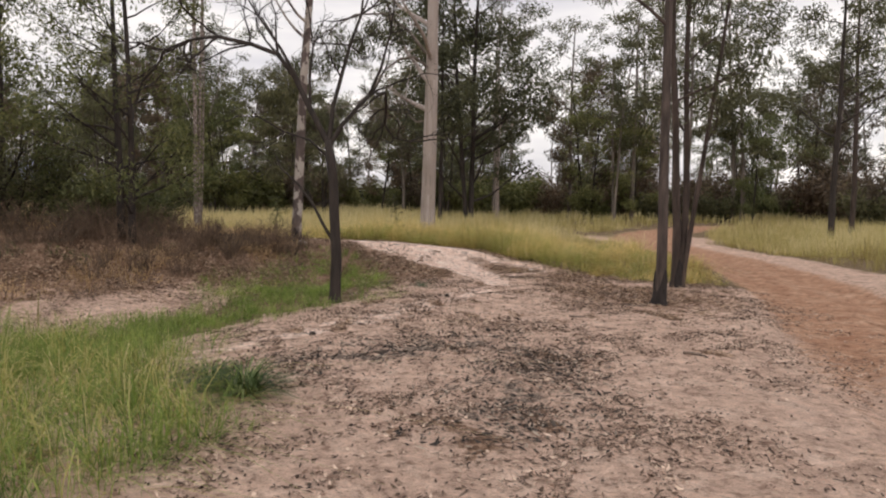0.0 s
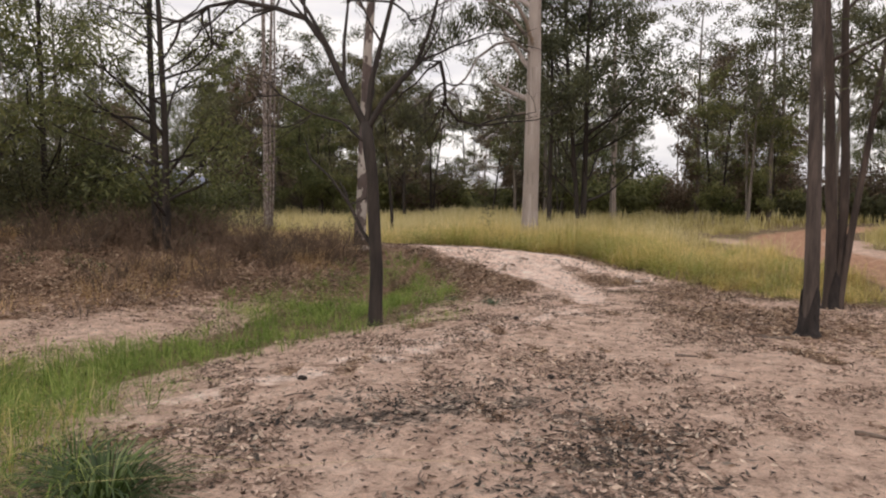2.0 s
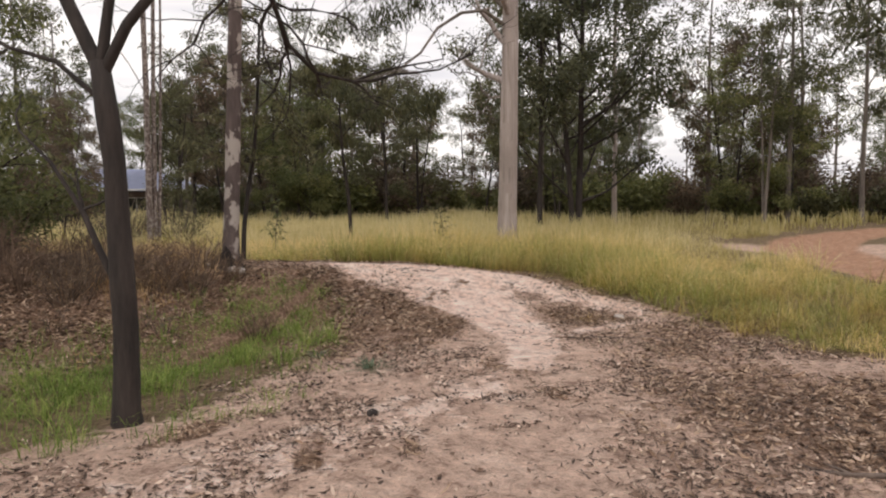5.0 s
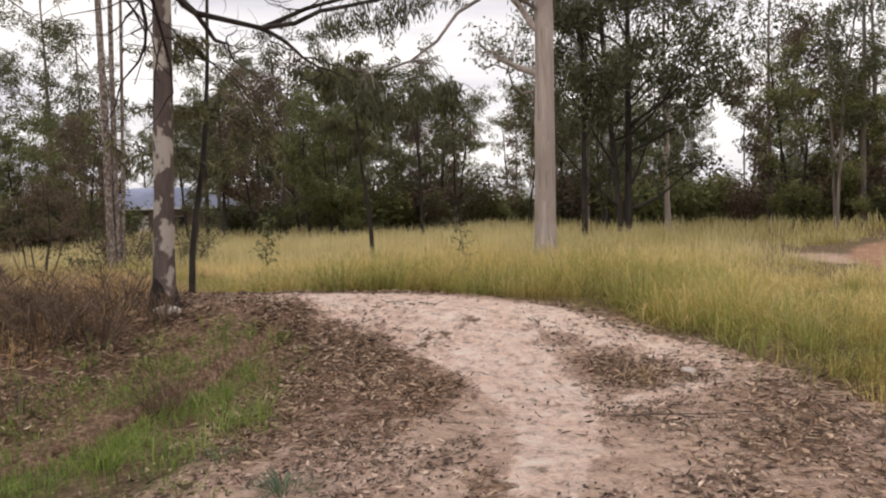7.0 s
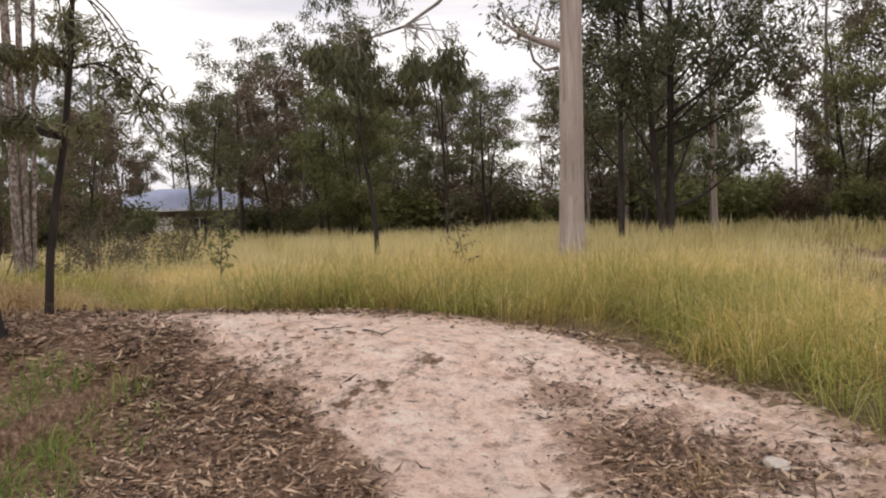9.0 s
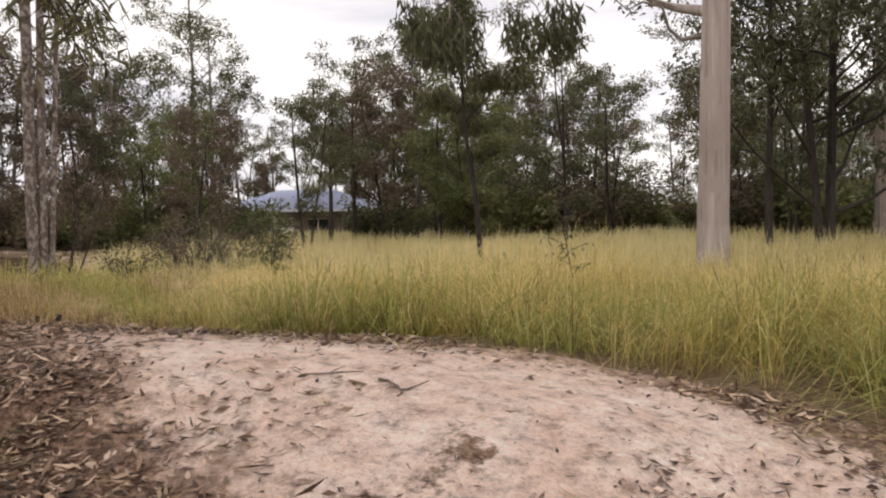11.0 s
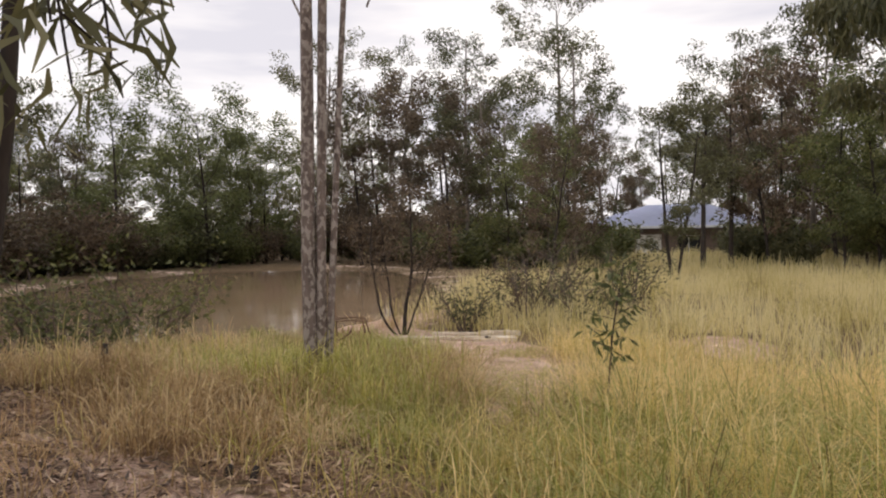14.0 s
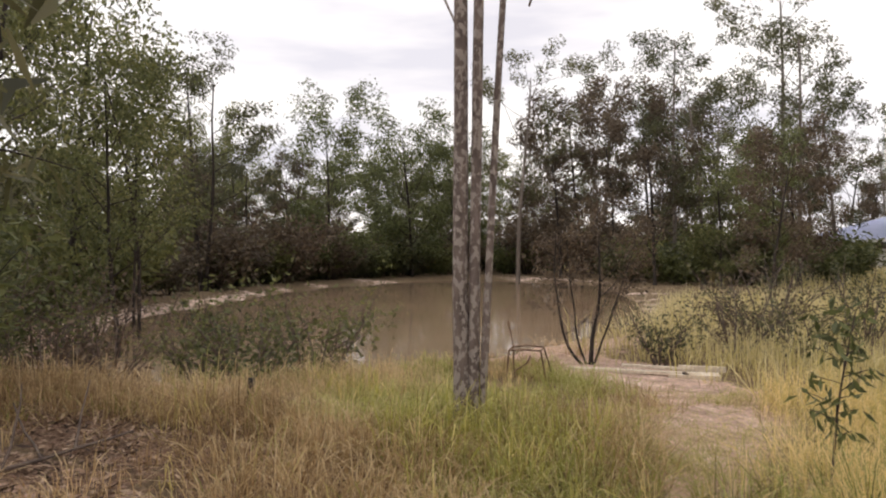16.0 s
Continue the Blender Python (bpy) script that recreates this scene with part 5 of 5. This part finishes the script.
def sow(name, seed, box, count, keep, height, width, mat, label, lean=0.35, per=1, spread=0.06, shade_at=None, arch=False):
    """Grass in tufts of several blades; the blades pale towards their tips."""
    rng = np.random.default_rng(seed)
    x, y = rng.uniform(box[0], box[1], count), rng.uniform(box[2], box[3], count)
    ok = rng.uniform(size=count) < keep(x, y)
    x, y = x[ok], y[ok]
    tuft = rng.normal(size=len(x))
    tall = 1 + 0.22 * tuft
    ox, oy = np.repeat(x, per), np.repeat(y, per)
    dx, dy = rng.normal(size=len(ox)) * spread, rng.normal(size=len(ox)) * spread
    x, y = ox + dx, oy + dy
    h = (height(x, y) if callable(height) else np.full(len(x), height)) * np.clip(np.repeat(tall, per), 0.55, 1.25) * (1 + 0.22 * wave(x, y, 2.6, 41))
    v = blades(rng, x, y, h, width, lean, np.arctan2(dy, dx) if per > 1 else None, arch)
    s = (0.5 if shade_at is None else shade_at(x, y)) + rng.normal(size=len(x)) * 0.16 + 0.22 * np.repeat(rng.normal(size=len(ox) // per), per)
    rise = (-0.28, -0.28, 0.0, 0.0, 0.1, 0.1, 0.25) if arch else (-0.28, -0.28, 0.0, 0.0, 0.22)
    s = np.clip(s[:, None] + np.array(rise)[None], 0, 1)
    me = quads_mesh(name, v, np.zeros(len(v)), mat, len(rise), ARCH_FACES if arch else BLADE_FACES)
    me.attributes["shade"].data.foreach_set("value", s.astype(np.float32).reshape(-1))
    return tagged(new(name, me), label, "grass", kind="stuff")


def field_keep(x, y):
    f = in_field(x, y)
    dr, _, wr = along(ROAD, x, y)
    bare = band(BARE, x + 0.3 * wave(x, y, 1.6, 63), y + 0.3 * wave(x, y, 2.1, 64), 0.5)
    away = np.hypot(x + 1.9, y - 13.7) > 1.7
    return ease(f, -0.2, 0.5) * ease(dr, wr + 0.15, wr + 0.5 + 0.9 * ease(y, 12, 18)) * (1 - bare) * (1 - 0.9 * band(BARE_FAR, x, y, 0.6)) * (1 - 0.85 * band(BEND, x + 0.5 * wave(x, y, 1.1, 75), y, 0.7)) * ease(pond_e(x, y), 1.04, 1.2) * away


def clumps(x, y):
    return 0.14 + 0.86 * ease(wave(x, y, 1.9, 42) + 0.6 * wave(x, y, 5.0, 43), -0.4, 0.45)


def patchy(x, y):
    """Clumps with bare gaps between them."""
    return 0.06 + 0.94 * ease(wave(x, y, 1.5, 31) + 0.7 * wave(x, y, 4.2, 33), -0.35, 0.5)


def field_height(x, y):
    return 0.74 - 0.4 * ease(x, 0.9, 3.0) - 0.1 * dam_side(x, y) - 0.27 * ease(-x, 3, 6.5) * ease(y, 25, 19) + 0.1 * wave(x, y, 0.8, 8) - 0.2 * np.exp(-(np.maximum(in_field(x, y), 0) / 0.6) ** 2)


def field_shade(x, y):
    return 0.5 + 0.16 * wave(x, y, 0.5, 9) + 0.2 * wave(x, y, 1.7, 46) + 0.25 * ease(x, 0, -9) + 0.12 * ease(y, 17, 24)


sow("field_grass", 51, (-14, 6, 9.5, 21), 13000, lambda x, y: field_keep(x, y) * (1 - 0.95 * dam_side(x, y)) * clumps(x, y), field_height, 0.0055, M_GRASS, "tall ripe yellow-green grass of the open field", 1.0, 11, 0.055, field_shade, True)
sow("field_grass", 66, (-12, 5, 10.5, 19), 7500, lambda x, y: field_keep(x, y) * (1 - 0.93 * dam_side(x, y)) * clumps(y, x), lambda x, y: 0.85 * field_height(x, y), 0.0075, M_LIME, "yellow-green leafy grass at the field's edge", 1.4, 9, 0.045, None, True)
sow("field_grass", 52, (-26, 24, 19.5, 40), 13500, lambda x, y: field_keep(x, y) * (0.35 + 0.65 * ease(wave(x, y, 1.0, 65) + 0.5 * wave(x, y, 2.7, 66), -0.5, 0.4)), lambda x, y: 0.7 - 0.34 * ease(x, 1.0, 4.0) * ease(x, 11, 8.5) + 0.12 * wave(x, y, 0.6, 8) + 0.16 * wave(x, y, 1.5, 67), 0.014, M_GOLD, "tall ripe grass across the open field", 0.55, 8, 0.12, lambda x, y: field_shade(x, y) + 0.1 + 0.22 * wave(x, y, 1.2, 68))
sow("far_grass", 53, (-60, 50, 38, 85), 9000, field_keep, 0.75, 0.05, M_GOLD, "distant ripe grass under the woodland", 0.3, 5, 0.3, lambda x, y: field_shade(x, y) + 0.1)
sow("green_tussock_grass", 54, (-6, 1.8, 11, 20), 1700, lambda x, y: field_keep(x, y) * ease(wave(x, y, 0.9, 12) + 0.6 * ease(x, -5, 1), 0.1, 0.8), 0.5, 0.008, M_FRESH, "fresh green tussocks at the edge of the field", 1.1, 16, 0.05, None, True)
sow("swale_grass", 55, (-6.5, 0, 0, 12.6), 9500, lambda x, y: band(SWALE, x, y, 0.95) * (0.2 + 0.8 * ease(wave(x, y, 1.7, 73) + 0.6 * wave(x, y, 5.0, 74), -0.6, 0.2)), lambda x, y: 0.19 + 0.07 * wave(x, y, 1.9, 81) + 0.16 * ease(y, 6, 2), 0.006, M_GREEN, "short bright green grass along the shallow drain", 0.9, 12, 0.05, None, True)
sow("verge_grass", 56, (-9, -0.6, -5.5, 4.9), 750, lambda x, y: ease(-x - 0.42 * np.abs(y - 0.7) + 0.2 * wave(x, y, 1.6, 48), 1.05, 1.7) * ease(y + 0.5 * wave(x, y, 1.1, 49), 4.6, 3.2) * ease(x + 0.8 * wave(x, y, 0.8, 50), -9, -6), 0.46, 0.006, M_STRAW, "long pale yellow-green grass hanging over the drain", 1.5, 14, 0.07, None, True)
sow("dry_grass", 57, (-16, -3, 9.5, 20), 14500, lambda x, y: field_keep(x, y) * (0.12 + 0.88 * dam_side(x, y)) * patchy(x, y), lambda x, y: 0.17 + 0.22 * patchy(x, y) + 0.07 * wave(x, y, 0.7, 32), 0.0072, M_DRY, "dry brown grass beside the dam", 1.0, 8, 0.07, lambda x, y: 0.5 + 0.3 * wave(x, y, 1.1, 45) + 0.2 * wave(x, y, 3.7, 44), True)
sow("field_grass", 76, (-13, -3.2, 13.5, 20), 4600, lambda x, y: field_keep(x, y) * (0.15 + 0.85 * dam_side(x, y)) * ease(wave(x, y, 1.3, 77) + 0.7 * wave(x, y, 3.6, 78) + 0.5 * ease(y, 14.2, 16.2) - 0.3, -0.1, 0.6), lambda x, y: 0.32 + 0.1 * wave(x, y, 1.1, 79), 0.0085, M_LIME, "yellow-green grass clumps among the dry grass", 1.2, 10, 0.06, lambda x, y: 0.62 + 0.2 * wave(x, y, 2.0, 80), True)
sow("dry_grass", 83, (-9, -4.7, 12.2, 15), 1500, lambda x, y: 0.75 * ease(x, -4.7, -5.4) * ease(in_field(x, y), 0.5, 0.0) * patchy(x, y), lambda x, y: 0.2 + 0.15 * patchy(x, y), 0.0072, M_DRY, "dry brown grass on top of the bank", 1.0, 9, 0.07, lambda x, y: 0.5 + 0.25 * wave(x, y, 1.3, 84), True)
sow("dry_grass", 58, (-13, -3, 4, 13.5), 7000, lambda x, y: 0.7 * ease(-wave(x, y, 1.5, 3), -0.1, 0.6) * ease(along(CREST, x, y)[0], 4.2, 1.0) * ease(x, -3.2, -4.2), 0.28, 0.005, M_DRY, "thin dry grass on the bank", 0.8, 9, 0.06)
sow("bank_grass", 59, (-13, -4.2, 6, 16), 2600, lambda x, y: 0.3 * (1 - 0.8 * dam_side(x, y)) * ease(in_field(x, y), -0.9, 0.0) * ease(in_field(x, y), 3.0, 1.0), 0.5, 0.006, M_STRAW, "pale straw grass behind the bank", 0.9, 10, 0.08, None, True)


sow("green_tussock_grass", 67, (-10.5, -5.5, 14.2, 18.5), 900, lambda x, y: field_keep(x, y) * np.exp(-((x + 7.9 + 0.5 * wave(x, y, 1.3, 61)) ** 2 + (y - 16.2) ** 2) / 1.9) * (0.2 + 0.8 * ease(wave(x, y, 3.0, 62), -0.3, 0.3)), 0.42, 0.007, M_LIME, "yellow-green grass clumps round the slim gum tree", 1.0, 14, 0.06, None, True)


sow("dry_grass", 68, (-14, -5.5, 16, 21.5), 4200, lambda x, y: band(BARE, x, y, 0.9) * ease(x, -11.6, -10.4) * (0.1 + 0.75 * ease(-x, 9.5, 7.5) + 0.5 * ease(wave(x, y, 2.4, 69), 0.0, 0.6)), 0.15, 0.005, M_STRAW, "short straw grass on the worn path", 1.3, 9, 0.06, None, True)


# ---- fallen leaves ----
def scatter_leaves(name, seed, box, count, keep, length, width, mat, label, lift=0.01):
    rng = np.random.default_rng(seed)
    x, y = rng.uniform(box[0], box[1], count), rng.uniform(box[2], box[3], count)
    ok = rng.uniform(size=count) < keep(x, y)
    x, y = x[ok], y[ok]
    n = len(x)
    a, ln, wd = rng.uniform(0, 6.283, n), length * np.clip(np.exp(rng.normal(size=n) * 0.4), 0.35, 1.8), width * rng.uniform(0.5, 1.5, n)
    tilt = rng.normal(size=n) * 0.2
    d = np.stack([np.cos(a), np.sin(a), tilt], 1) * ln[:, None]
    s = np.stack([-np.sin(a), np.cos(a), rng.normal(size=n) * 0.5], 1) * wd[:, None] * 0.5
    c = np.stack([x, y, land(x, y) + lift * rng.uniform(0.3, 1.6, n) + np.abs(tilt) * ln * 0.5], 1)
    curl = np.array([0, 0, 1.0]) * (ln * rng.uniform(-0.1, 0.22, n))[:, None]
    v = np.stack([c - d * 0.5, c + s - curl * 0.3, c + d * 0.5 + curl, c - s - curl * 0.3], 1)
    return tagged(new(name, quads_mesh(name, v, rng.beta(0.9, 1.1, n), mat)), label, "leaves", kind="stuff")


def leafy(x, y):
    patch = ease(wave(x, y, 3.1, 21) + 0.5 * wave(x, y, 9.0, 22), -0.5, 0.5)
    return np.clip(litter_zone(x, y) * 1.35 - 0.2, 0, 1) * (0.25 + 0.75 * patch) * np.maximum(ease(in_field(x, y), 0.6, 0.0), 0.7 * dam_side(x, y)) * (1 - 0.93 * band(SAND, x, y, 0.35)) * (1 - 0.8 * band(SAND_SPUR, x, y, 0.5)) * ease(along(SWALE, x, y)[0], 0.2, 0.8)


def drifts(x, y):
    """Leaves blown together at the edges of the sand."""
    edge = np.maximum.reduce([ease(x, -3.0, -4.6), np.exp(-((in_field(x, y) + 0.2) / 0.3) ** 2), np.exp(-(((x + 2.8) / 0.95) ** 2 + ((y - 12.65) / 0.75) ** 2)), 0.6 * ease(x, 0.4, 1.2)])
    patch = ease(wave(x, y, 2.2, 71) + 0.8 * wave(x, y, 6.0, 72), 0.0, 0.7)
    return (0.005 + 0.6 * edge * (0.1 + 0.9 * patch)) * ease(in_field(x, y), 0.4, 0.0) * ease(y, 10.4, 11.4)


def thin_litter(x, y):
    patch = ease(wave(x, y, 2.3, 23) + 0.6 * wave(x, y, 7.0, 24), -0.2, 0.7)
    return (0.1 + 0.9 * patch) * ease(in_field(x, y), 0.3, -0.1) * (1 - 0.75 * band(ROAD, x, y, 0.3)) * (1 - 0.96 * band(SAND, x, y, 0.4)) * (1 - 0.85 * band(SAND_SPUR, x, y)) * ease(along(SWALE, x, y)[0], 0.3, 0.8)


scatter_leaves("leaf_litter", 61, (-10, 5, 4, 16), 420000, leafy, 0.068, 0.013, M_LITTER, "brown fallen gum leaves scattered on the ground")
scatter_leaves("leaf_scraps", 63, (-6, 5.5, -2.5, 14.6), 400000, lambda x, y: 0.6 * thin_litter(x, y), 0.042, 0.015, M_SCRAP, "small scraps of leaf and bark on bare clay", 0.006)
scatter_leaves("leaf_litter", 69, (-6.5, 2.6, 10.4, 15.4), 85000, drifts, 0.07, 0.017, M_LITTER, "drifts of brown gum leaves on the sand", 0.012)
scatter_leaves("charred_litter", 62, (-2.8, 2.2, 0.8, 5.6), 19000, lambda x, y: 0.9 * band(COAL, x, y, 0.95) * (0.3 + 0.7 * ease(wave(x, y, 5, 25), -0.3, 0.4)), 0.058, 0.018, M_CHAR, "black charred leaves and ash", 0.006)

sow("verge_grass", 64, (-9, -0.6, -5.5, 4.9), 3700, lambda x, y: ease(-x - 0.42 * np.abs(y - 0.7) + 0.2 * wave(x, y, 1.6, 48), 1.0, 1.7) * ease(y + 0.5 * wave(x, y, 1.1, 49), 4.6, 3.2) * ease(x + 0.8 * wave(x, y, 0.8, 50), -9, -6), 0.34, 0.006, M_GREEN, "fresh green grass beside the drain", 1.3, 12, 0.06, None, True)
sow("field_grass", 65, (4, 30, -8, 36), 11000, lambda x, y: field_keep(x, y) * (x > 5), 0.6, 0.012, M_GRASS, "ripe grass beyond the dirt track", 0.6, 7, 0.1, field_shade)
